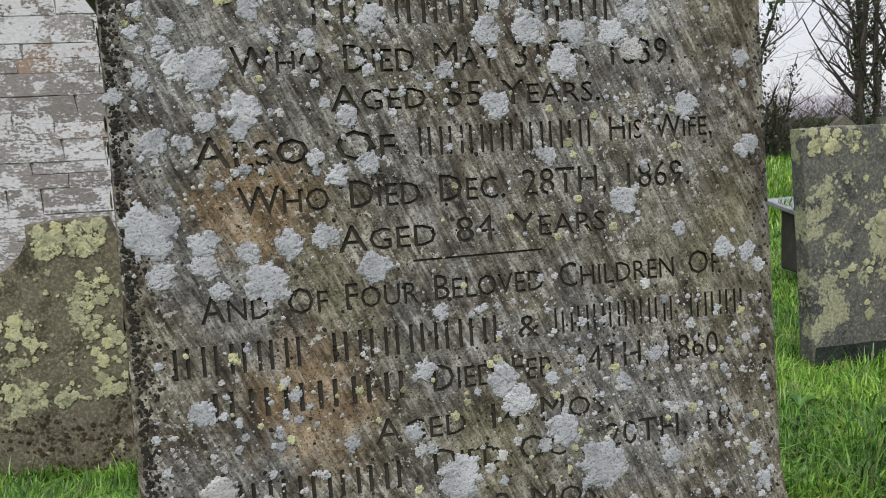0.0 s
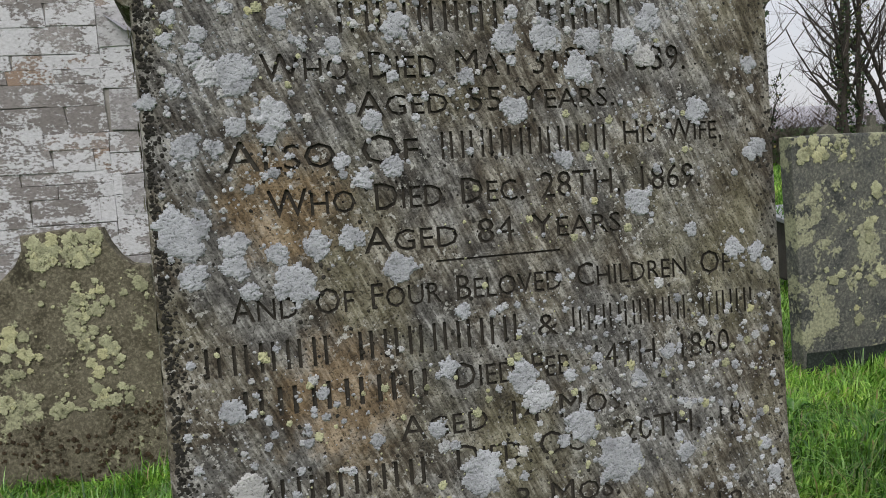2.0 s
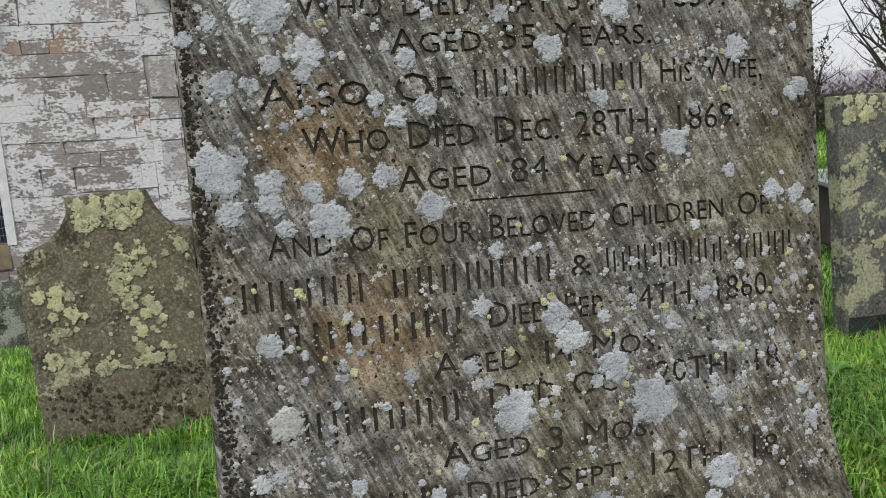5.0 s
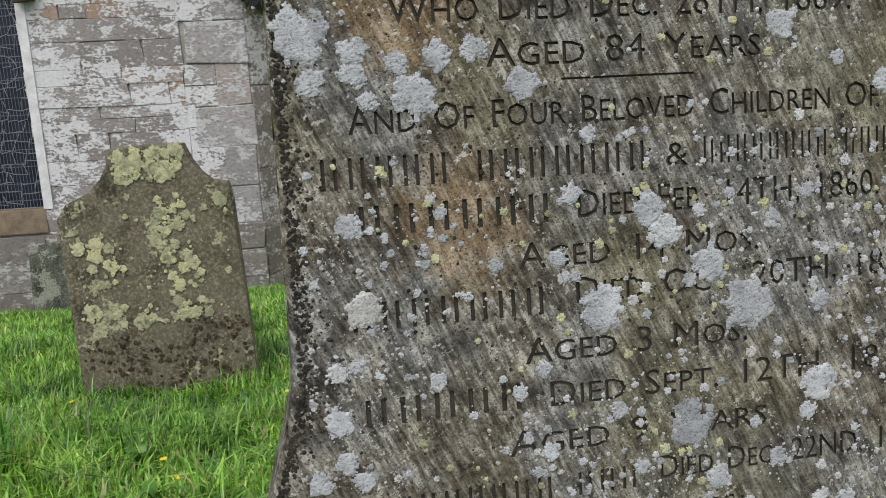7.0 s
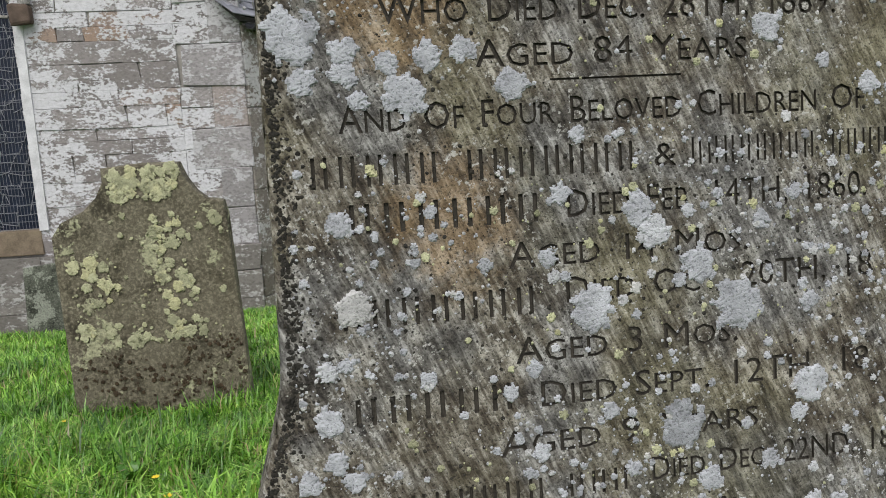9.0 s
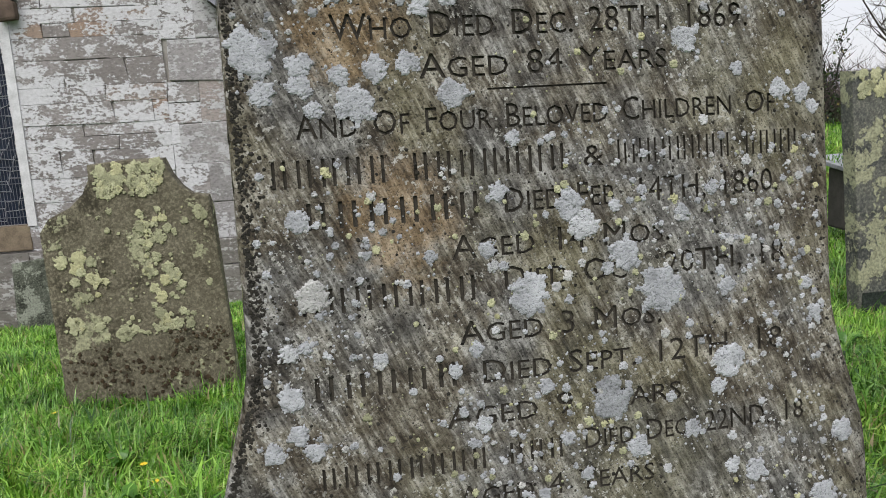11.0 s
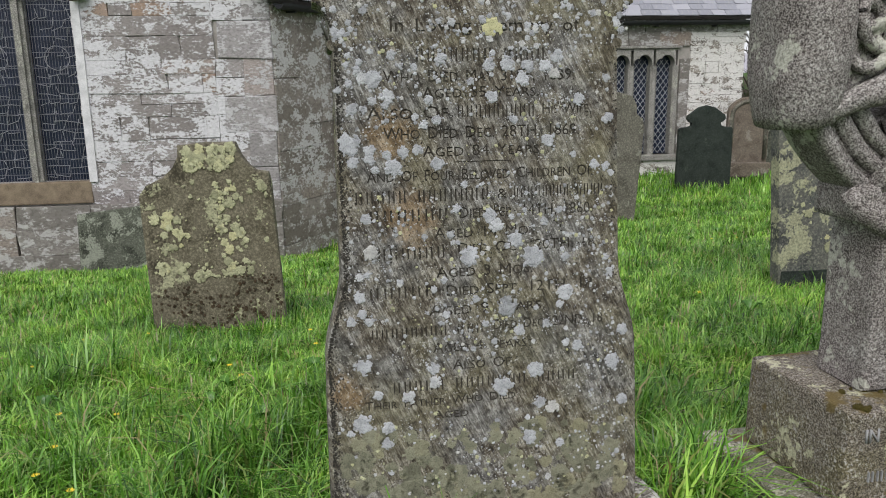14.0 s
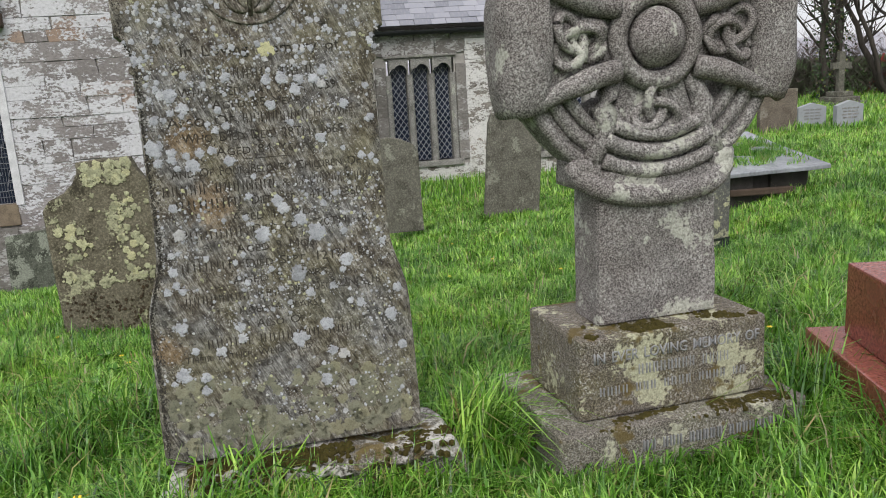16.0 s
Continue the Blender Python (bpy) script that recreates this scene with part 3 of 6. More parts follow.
def gutter(x0, x1, y, z):
    g = thing("gutter", pose(0, y, z), "black half-round iron gutter under the eaves", "gutter")
    bm = bmesh.new()
    prof = [(0.065 * math.cos(a), 0.065 * math.sin(a)) for a in (math.pi + math.pi * k / 8 for k in range(9))]
    prof += [(0.055 * math.cos(a), 0.055 * math.sin(a)) for a in (2 * math.pi - math.pi * k / 8 for k in range(9))]
    a = [bm.verts.new((x0, p, q)) for p, q in prof]
    b = [bm.verts.new((x1, p, q)) for p, q in prof]
    for k in range(len(prof)):
        j = (k + 1) % len(prof)
        bm.faces.new((a[k], a[j], b[j], b[k]))
    bm.faces.new(a), bm.faces.new(list(reversed(b)))
    bmesh.ops.recalc_face_normals(bm, faces=bm.faces)
    part("trough", bm, M_GUTTER, g)
    x = x0 + 0.3
    while x < x1:
        part("bracket", box(x - 0.012, x + 0.012, -0.03, 0.10, -0.085, -0.066), M_GUTTER, g)
        x += 0.9
    return g


def slated_roof(name, x0, x1, y, z, rows_near, label):
    """A slope that rises to the back; the lowest rows as single slates, the rest joined."""
    roof = thing(name, pose(0, y, z, 38), label, "roof", kind="structure")
    run = 3.6
    part("boarding", box(x0, x1, 0.0, run, -0.06, -0.012), M_KNEELER, roof)
    protos = []
    for k in range(5):
        bm = box(-0.5, 0.5, 0, 0.30, 0, 0.009, jitter=0.004, rng=rng)
        protos.append(mesh_of(bm, "slate", M_SLATE))
    rest = bmesh.new()
    row, v = 0, 0.0
    while v < run - 0.2:
        x = x0 - rng.uniform(0, 0.2)
        while x < x1 - 0.05:
            w = rng.uniform(0.19, 0.31)
            if row < rows_near:
                ob = new("slate", rng.choice(protos))
                ob.parent = roof
                ob.location = (x + w / 2, v, 0.004 + rng.uniform(0, 0.004))
                ob.rotation_euler = (radians(-2.4), 0, rng.uniform(-0.006, 0.006))
                ob.scale = (w - 0.006, 0.92, 1)
            else:
                add_box(rest, x, x + w - 0.006, v, v + 0.25, 0.0, 0.012)
            x += w
        row, v = row + 1, v + 0.145
    tagged(part("upper_slates", rest, M_SLATE, roof), kind="stuff")
    return roof


V_X0, V_X1, EAVE = 0.9, 5.95, 2.02
RET_X, RET_Y, RET_TURN, RET_LEN = -0.862, WALL_Y + 0.005, 61.0, 1.32
gutter(0.0, RET_LEN + 0.05, 0, 0).matrix_world = pose(RET_X, RET_Y, 2.10, 0, 0, RET_TURN) @ pose(0, -0.1, 0)
slated_roof("roof_return", -0.1, RET_LEN + 0.1, 0, 0, 6, "grey slate roof over the turned church wall").matrix_world = pose(RET_X, RET_Y, 2.16, 0, 0, RET_TURN) @ pose(0, -0.08, 0, 38)
gutter(-0.22, 0.95, BACK_Y - 0.12, 2.16)
slated_roof("roof_back", -0.22, 0.95, BACK_Y - 0.1, 2.22, 6, "grey slate roof over the set-back church wall")
gutter(V_X0 - 0.3, V_X1 + 0.1, FAR_Y - 0.13, EAVE)
slated_roof("roof_far", V_X0 - 0.3, V_X1 + 0.15, FAR_Y - 0.1, EAVE + 0.07, 8, "blue-grey slate roof of the far church range")

pipe = thing("downpipe", pose(-0.185, BACK_Y - 0.10, -0.95), "grey painted rainwater downpipe on the church wall", "downpipe")
bm = bmesh.new()
tube(bm, [(0, 0, 0), (0, 0, 2.35)], 0.032, 10)
tube(bm, [(0.0, 0.0, 2.50), (-0.02, -0.02, 2.62), (-0.12, -0.10, 2.80), (-0.20, -0.16, 2.92), (-0.22, -0.17, 3.02)], 0.026, 8)
part("pipe", bm, plain("grey_pipe_paint", (0.2, 0.19, 0.17), 0.7), pipe)
for z in (0.5, 1.5):
    bm = bmesh.new()
    tube(bm, [(0, 0, z), (0, 0, z + 0.06)], 0.044, 10)
    part("collar", bm, M_GREY, pipe)
part("hopper", box(-0.06, 0.06, -0.06, 0.06, 2.33, 2.5, bevel=0.02), M_GUTTER, pipe)

wall_b = thing("wall_back", pose(0, BACK_Y, 0), "set-back church wall of grey dressed stone with flaking whitewash", "wall", kind="structure")
part("backing", box(-0.23, 0.9, 0.02, 0.5, -1.4, 2.3), M_MORTAR, wall_b)
wall_r = thing("wall_return", pose(RET_X, RET_Y, 0, 0, 0, RET_TURN), "turned church wall of brown-grey stone with peeling whitewash", "wall", kind="structure")
part("backing", box(0.05, RET_LEN, 0.02, 0.4, -1.4, 2.12), M_MORTAR, wall_r)
part("return_wall", box(0.55, 0.9, 0.51, 2.0, -1.4, 2.2), M_GREY, wall_b)

wall_v = thing("wall_far", pose(0, FAR_Y, 0), "limewashed rubble church wall with two three-light windows", "wall", kind="structure")
V_WINS = [(2.21, 0.335), (4.36, 0.35)]
V_SILL, V_TOP = 0.05, 1.36
xs = [V_X0]
for c, s in V_WINS:
    xs += [c - 1.5 * s - 0.02, c + 1.5 * s + 0.02]
xs.append(V_X1)
for k in range(0, len(xs), 2):
    part("backing", box(xs[k], xs[k + 1], 0.02, 0.5, -1.0, EAVE + 0.1), M_MORTAR, wall_v)
for c, s in V_WINS:
    part("backing", box(c - 1.5 * s - 0.02, c + 1.5 * s + 0.02, 0.02, 0.5, -1.0, V_SILL), M_MORTAR, wall_v)
    part("backing", box(c - 1.5 * s - 0.02, c + 1.5 * s + 0.02, 0.02, 0.5, V_TOP + 0.24, EAVE + 0.1), M_MORTAR, wall_v)
part("end_wall", box(V_X1 - 0.45, V_X1, 0.51, 4.0, -1.0, EAVE + 0.4), M_RUBBLE, wall_v)

for c, s in V_WINS:
    win = thing("window_2" if c < 3 else "window_3", pose(c, FAR_Y, 0), "three-light church window with cusped heads and diamond leading", "window", kind="structure")
    for k in (-1, 0, 1):
        x0, x1 = k * s - s * 0.5 + 0.05, k * s + s * 0.5 - 0.05
        pane = part("pane", box(x0 - 0.02, x1 + 0.02, 0.17, 0.18, V_SILL, V_TOP + 0.22), M_GLASS, win)
        part("light_head", head_plate(x0 - 0.03, x1 + 0.03, V_TOP, V_TOP + 0.26, -0.012, 0.16), M_TRACERY, win)
        bm = bmesh.new()
        step, w, h = 0.085, x1 - x0, V_TOP + 0.1 - V_SILL
        for sgn in (1, -1):
            o = -h
            while o < w:
                pts = []
                a, b = max(0.0, o), min(w, o + h / 1.35)
                if b > a:
                    za, zb = (a - o) * 1.35, (b - o) * 1.35
                    pts = [(x0 + a if sgn > 0 else x1 - a, 0.166, V_SILL + za), (x0 + b if sgn > 0 else x1 - b, 0.166, V_SILL + zb)]
                    tube(bm, pts, 0.0055, 4)
                o += step
        part("lattice", bm, M_LEAD, pane, "diamond lead lattice")
    for k in (-1.5, -0.5, 0.5, 1.5):
        bm = prism([(k * s - 0.05, V_SILL), (k * s + 0.05, V_SILL), (k * s + 0.05, V_TOP + 0.02), (k * s - 0.05, V_TOP + 0.02)], 0.0, 0.2)
        es = [e for e in bm.edges if abs(e.verts[0].co.z - e.verts[1].co.z) > 0.5 and e.verts[0].co.y < 0.1]
        bmesh.ops.bevel(bm, geom=es, offset=0.025, segments=1, affect="EDGES")
        part("mullion", bm, M_TRACERY, win)
    part("sill", box(-1.5 * s - 0.1, 1.5 * s + 0.1, -0.05, 0.2, V_SILL - 0.09, V_SILL, bevel=0.01), M_TRACERY, win)
    part("label_mould", box(-1.5 * s - 0.06, 1.5 * s + 0.06, -0.045, 0.0, V_TOP + 0.27, V_TOP + 0.31, bevel=0.01), M_TRACERY, win)



# ---- the main headstone ----
LEAN, YAW = 4.79, 2.96
BASE_Z = 0.32
stone_pose = pose(0.185, 0.6624, BASE_Z, -LEAN, 0, YAW)
headstone = thing("headstone", stone_pose, "tall weathered slate headstone with cut lettering and pale lichen", "gravestone")


def mirror(half):
    """A closed outline from its right half, listed from the foot to the top."""
    return half + [(-x, z) for x, z in reversed(half) if abs(x) > 1e-6]


def stone_profile():
    h = [(0.379, 0.0), (0.377, 0.28), (0.374, 0.41)]
    for k in range(1, 9):
        t = k / 8
        h.append((0.374 - 0.043 * (t * t * (3 - 2 * t)), 0.41 + 0.21 * t))
    h += [(0.327, 1.06), (0.327, 1.105)]
    h += [(0.327 + 0.013 * math.sin(a), 1.12 - 0.013 * math.cos(a)) for a in (math.pi * k / 6 for k in range(7))]
    h += [(0.330, 1.145)]
    h += [(0.366 - 0.036 * math.cos(a), 1.15 + 0.06 * math.sin(a)) for a in (math.pi / 2 * k / 5 for k in range(1, 6))]
    h += [(0.367, 1.40)]
    for k in range(1, 12):
        a = math.pi / 2 * k / 11
        h.append((0.367 * math.cos(a), 1.40 + 0.26 * math.sin(a)))
    return mirror(h)


def letters(text, size, bold=0.0, spacing=1.0, small=False):
    """Flat capitals as curves, extruded to cutters."""
    cu = bpy.data.curves.new("text", "FONT")
    cu.body, cu.size, cu.align_x, cu.align_y = text, size, "CENTER", "BOTTOM_BASELINE"
    cu.offset, cu.space_character, cu.resolution_u, cu.fill_mode = bold, spacing, 2, "FRONT"
    cu.small_caps_scale, cu.space_word = 0.82, 1.5
    for k, ch in enumerate(cu.body):
        cu.body_format[k].use_small_caps = small and ch.islower()
    return cu


def text_bm(text, width, cap, x, z, y0, y1, bold=0.0, small=False):
    """Solid letters of a cap height and overall width, standing in x and z from y0 to y1."""
    cu = letters(text, 1.0, bold, small=small)
    ob = bpy.data.objects.new("text", cu)
    scene.collection.objects.link(ob)
    bpy.context.view_layer.update()
    me = bpy.data.meshes.new_from_object(ob.evaluated_get(bpy.context.evaluated_depsgraph_get()))
    bpy.data.objects.remove(ob)
    bpy.data.curves.remove(cu)
    bm = bmesh.new()
    bm.from_mesh(me)
    bpy.data.meshes.remove(me)
    bmesh.ops.remove_doubles(bm, verts=bm.verts, dist=1e-5)
    xs = [v.co.x for v in bm.verts]
    sx, sz = width / (max(xs) - min(xs)), cap * (1.2 if small else 1.0) / 0.729
    mid = (max(xs) + min(xs)) / 2
    for v in bm.verts:
        v.co = Vector((x + (v.co.x - mid) * sx, y1, z + v.co.y * sz))
    r = bmesh.ops.extrude_face_region(bm, geom=list(bm.faces))
    for v in r["geom"]:
        if isinstance(v, bmesh.types.BMVert):
            v.co.y = y0
    bmesh.ops.recalc_face_normals(bm, faces=bm.faces)
    return bm


def merge(dst, src):
    me = bpy.data.meshes.new("tmp")
    src.to_mesh(me)
    src.free()
    dst.from_mesh(me)
    bpy.data.meshes.remove(me)


def bars(bm, x0, x1, z, cap, word_lengths, y0, y1):
    """Plain upright bars in place of a name: two strokes for each letter, a gap between the words."""
    total = sum(word_lengths) + 0.8 * (len(word_lengths) - 1)
    step, x = (x1 - x0) / total, x0
    for n in word_lengths:
        for k in range(n):
            for q in (0.20, 0.64):
                a = x + (k + q) * step
                add_box(bm, a - 0.07 * step, a + 0.07 * step, y0, y1, z, z + cap)
        x += (n + 0.8) * step


# rows of the inscription: text or word lengths for bars, left and right end, middle height, cap height
UPPER_ROWS = [
    ("In Loving Memory of", -0.20, 0.235, 1.163, 0.030),
    ((7, 4), -0.147, 0.157, 1.097, 0.029),
    ("WHO DIED MAY 31ST, 1839.", -0.219, 0.222, 1.050, 0.023),
    ("AGED 55 YEARS.", -0.133, 0.137, 1.014, 0.021),
    ("ALSO OF", -0.259, -0.075, 0.970, 0.025),
    ((9,), -0.055, 0.130, 0.972, 0.027),
    ("HIS WIFE,", 0.145, 0.262, 0.974, 0.021),
    ("WHO DIED DEC. 28TH, 1869.", -0.223, 0.233, 0.925, 0.023),
    ("AGED 84 YEARS.", -0.136, 0.144, 0.884, 0.022),
]
LOWER_ROWS = [
    ("AND OF FOUR BELOVED CHILDREN OF", -0.264, 0.264, 0.830, 0.022),
    ((5, 7), -0.294, 0.020, 0.785, 0.028),
    ("&", 0.035, 0.058, 0.785, 0.024),
    ((8, 4), 0.072, 0.294, 0.786, 0.026),
    ((6,), -0.264, -0.075, 0.742, 0.027),
    ("DIED FEB. 14TH, 1860.", -0.055, 0.265, 0.742, 0.023),
    ("AGED 14 MOS.", -0.115, 0.131, 0.697, 0.022),
    ((7,), -0.276, -0.085, 0.655, 0.026),
    ("DIED OCT. 20TH, 18", -0.06, 0.27, 0.660, 0.022),
    ("AGED 3 MOS.", -0.113, 0.117, 0.606, 0.022),
    ((5,), -0.271, -0.11, 0.565, 0.025),
    ("DIED SEPT. 12TH, 18", -0.09, 0.265, 0.562, 0.022),
    ("AGED 9 YEARS", -0.133, 0.137, 0.517, 0.022),
    ((8, 3), -0.27, 0.0, 0.470, 0.023),
    ("DIED DEC. 22ND, 18", 0.02, 0.29, 0.474, 0.021),
    ("AGED 4 YEARS", -0.126, 0.10, 0.428, 0.021),
    ("ALSO OF", -0.08, 0.06, 0.384, 0.021),
    ((5, 7, 4), -0.225, 0.225, 0.340, 0.025),
    ("THEIR FATHER WHO DIED", -0.29, 0.07, 0.300, 0.018),
    ("AGED", -0.13, -0.045, 0.266, 0.018),
]


def make_headstone():
    body = prism(stone_profile(), 0.0, 0.095, 0.007, 2)
    cut = bmesh.new()
    for row, x0, x1, zm, cap in UPPER_ROWS + LOWER_ROWS:
        z = zm - cap / 2
        if isinstance(row, str):
            caps = row.isupper()
            words = " ".join(w if w[0].isdigit() else w.capitalize() for w in row.split(" ")) if caps else row
            merge(cut, text_bm(words, x1 - x0, cap, (x0 + x1) / 2, z, -0.004, 0.0034, 0.0, caps))
        else:
            bars(cut, x0, x1, z, cap, row, -0.004, 0.0034)
    add_box(cut, -0.066, 0.066, -0.004, 0.003, 0.8585, 0.8605)
    me = bpy.data.meshes.new("cutter")
    cut.to_mesh(me)
    cut.free()
    # cut faces take the dark tone that stands for shade in the letters
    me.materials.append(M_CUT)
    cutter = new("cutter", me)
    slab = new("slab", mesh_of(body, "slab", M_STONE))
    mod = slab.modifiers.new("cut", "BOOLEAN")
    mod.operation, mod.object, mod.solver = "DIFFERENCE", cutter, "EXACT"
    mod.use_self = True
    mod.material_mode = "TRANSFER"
    bpy.context.view_layer.update()
    done = bpy.data.meshes.new_from_object(slab.evaluated_get(bpy.context.evaluated_depsgraph_get()))
    done.name = "slab"
    slab.modifiers.clear()
    slab.data = done
    bpy.data.objects.remove(cutter)
    slab.parent = headstone
    return slab


make_headstone()

# carved roundel with leaf scrolls on the head
bm = bmesh.new()
tube(bm, arc(0.0, 1.375, 0.145, 180, 540, 48, 0.0), 0.006, 8, False)
part("carved_ring", bm, M_STONE, headstone, smooth=True)
for sgn in (-1, 1):
    bm = bmesh.new()
    pts = [(sgn * (0.012 + 0.075 * t + 0.02 * math.sin(5 * t)), 0.002, 1.27 + 0.10 * math.sin(2.6 * t)) for t in (k / 14 for k in range(15))]
    tube(bm, pts, [0.004 + 0.006 * math.sin(math.pi * k / 14) for k in range(15)], 8)
    part("scroll", bm, M_STONE, headstone, smooth=True)
    bm = bmesh.new()
    tube(bm, [(sgn * (0.045 + (0.030 - 0.0016 * k) * math.cos(k * 0.5)), 0.002, 1.33 + (0.030 - 0.0016 * k) * math.sin(k * 0.5)) for k in range(16)], 0.0055, 8)
    part("volute", bm, M_STONE, headstone, smooth=True)
    bm = bmesh.new()
    tube(bm, [(sgn * (0.005 + 0.07 * t), 0.002, 1.262 + 0.05 * t * t) for t in (k / 8 for k in range(9))], [0.003 + 0.011 * math.sin(math.pi * k / 8) for k in range(9)], 8)
    part("leaf", bm, M_STONE, headstone, smooth=True)
    bm = bmesh.new()
    tube(bm, [(sgn * (0.09 + 0.025 * math.sin(3 * t)), 0.002, 1.42 - 0.12 * t) for t in (k / 8 for k in range(9))], [0.003 + 0.013 * math.sin(math.pi * k / 8) for k in range(9)], 8)
    part("leaf", bm, M_STONE, headstone, smooth=True)
bm = bmesh.new()
tube(bm, [(0, 0.0, 1.25), (0, 0.0, 1.46)], [0.006, 0.012], 8)
part("stem", bm, M_STONE, headstone, smooth=True)


def crust(bm, x, z, r, seed, y=-0.0004, thick=0.0016):
    """A lichen crust on the face: small ones are ragged discs, large ones a patch of cells with a broken rim and gaps."""
    o = Vector((seed * 7.3, seed * 3.1, 0))
    if r < 0.0032:
        n = 6 if r < 0.002 else 8
        ring = []
        for k in range(n):
            a = 2 * math.pi * k / n
            d = Vector((math.cos(a), math.sin(a), 0))
            e = r * (0.95 + 0.4 * noise.noise(d * 1.2 + o) + 0.3 * noise.noise(d * 3.7 + o))
            ring.append(bm.verts.new((x + e * d.x, y + 0.0006, z + e * d.y)))
        mid = bm.verts.new((x, y - 0.6 * thick, z))
        for k in range(n):
            bm.faces.new((ring[k], ring[(k + 1) % n], mid))
        return
    cells = 38 if r > 0.014 else 22 if r > 0.007 else 10
    half = 1.5 * r
    step = 2 * half / cells
    grid, field = {}, {}
    for i in range(cells + 1):
        for j in range(cells + 1):
            u, v = -half + i * step, -half + j * step
            p = Vector((u, v, 0)) / r
            f = 0.62 - 0.72 * p.length ** 2 + 0.52 * noise.noise(p * 1.3 + o) + 0.44 * noise.noise(p * 2.9 + o) + 0.20 * noise.noise(p * 7 + o)
            field[i, j] = f
    for i in range(cells):
        for j in range(cells):
            ids = ((i, j), (i + 1, j), (i + 1, j + 1), (i, j + 1))
            if sum(field[q] for q in ids) < 0:
                continue
            vs = []
            for q in ids:
                if q not in grid:
                    u, v = -half + q[0] * step, -half + q[1] * step
                    w = 0.42 * step
                    u += w * noise.noise(Vector((q[0] * 1.7, q[1] * 1.3, seed)))
                    v += w * noise.noise(Vector((q[0] * 1.1, q[1] * 1.9, seed + 9)))
                    grid[q] = bm.verts.new((x + u, y + 0.0006 - (thick + 0.0006) * min(1.0, max(0.0, 0.25 + 2.5 * field[q])), z + v))
                vs.append(grid[q])
            bm.faces.new(vs)


# the large crusts: across, up from the foot, radius in millimetres
CRUSTS_HEAD = [
    (-0.242, 1.047, 19), (-0.267, 1.049, 12), (-0.271, 1.083, 8), (-0.276, 1.067, 8), (-0.299, 1.078, 7), (-0.295, 1.098, 7), (-0.2, 1.097, 10), (-0.15, 1.071, 8),
    (-0.32, 1.024, 8), (-0.296, 1.038, 8), (-0.29, 0.983, 12), (-0.265, 0.981, 8), (-0.21, 1.009, 14), (-0.217, 0.99, 9), (-0.245, 0.999, 10), (-0.101, 0.954, 10),
    (-0.131, 0.945, 10), (-0.12, 1, 10), (-0.089, 1.088, 13), (0.021, 1.075, 14), (0.063, 1.076, 16), (0.112, 1.071, 14), (0.152, 1.071, 14), (0.181, 1.093, 14),
    (0.174, 1.054, 13), (0.099, 1.042, 16), (-0.022, 1.038, 9), (0.025, 1.003, 13), (0.299, 1.042, 9), (0.232, 0.995, 13), (0.305, 0.953, 10), (0.159, 0.902, 15),
    (0.076, 0.952, 10),
]
CRUSTS_MIDDLE = [
    (-0.3, 0.906, 23), (-0.257, 0.892, 13), (-0.18, 0.886, 13), (-0.147, 0.89, 12), (-0.217, 0.88, 10), (0.269, 0.844, 11), (0.297, 0.838, 10), (-0.203, 0.851, 19),
    (-0.293, 0.865, 12), (-0.257, 0.871, 12), (-0.245, 0.847, 9), (-0.103, 0.855, 15), (-0.042, 0.808, 8), (-0.27, 0.737, 12), (-0.261, 0.661, 16), (0.016, 0.734, 16),
    (0.032, 0.711, 15), (0.078, 0.675, 17), (0.117, 0.633, 26), (-0.035, 0.641, 21), (0.183, 0.74, 8), (-0.061, 0.754, 10), (0.198, 0.63, 9), (0.307, 0.589, 9),
    (-0.077, 0.693, 9), (0.146, 0.715, 9), (-0.29, 0.606, 9), (-0.291, 0.559, 13), (0.053, 0.515, 21), (0.197, 0.542, 19), (0.183, 0.515, 9), (-0.021, 0.54, 9),
    (-0.273, 0.609, 7),
]
CRUSTS_FOOT = [
    (-0.287, 0.519, 11), (-0.273, 0.501, 10), (-0.313, 0.504, 11), (0.084, 0.458, 12), (0, 0.479, 8), (0.149, 0.47, 10), (-0.297, 0.259, 20), (-0.239, 0.244, 15),
    (-0.241, 0.205, 14), (0.105, 0.193, 17), (0.162, 0.26, 16), (0.13, 0.276, 14), (-0.186, 0.315, 14), (-0.258, 0.325, 11), (-0.126, 0.379, 13), (-0.124, 0.346, 14),
    (0.04, 0.323, 22), (0.181, 0.169, 11), (-0.286, 0.395, 17), (0.314, 0.364, 17), (0.227, 0.409, 13), (0.121, 0.357, 18), (0.34, 0.266, 13), (0.34, 0.442, 13),
]
bm_seed = 1
around = bmesh.new()
for x, z, r in CRUSTS_HEAD + CRUSTS_MIDDLE + CRUSTS_FOOT:
    bm = bmesh.new()
    crust(bm, x, z, r * 0.00112, bm_seed)
    part("lichen", bm, M_LICH, headstone, "pale blue-grey crust lichen")
    for k in range(7):
        a, d = rng.uniform(0, 6.28), r * 0.001 * rng.uniform(0.9, 2.0)
        crust(around, x + d * math.cos(a), z + d * math.sin(a), 0.0009 + r * 0.001 * 0.26 * rng.random() ** 4, bm_seed + 0.1 * k + 0.05, thick=0.0013)
    bm_seed += 1
tagged(part("lichen_fringe", around, M_LICH, headstone, "small lichen specks round the large crusts"), kind="stuff")
bm = bmesh.new()
crust(bm, 0.03, 1.155, 0.024, 77)
part("lichen", bm, M_LICH_Y, headstone, "yellow-green lichen")


def face_half_width(v):
    return 0.366 if v < 0.42 else 0.328 if v < 1.13 else 0.36


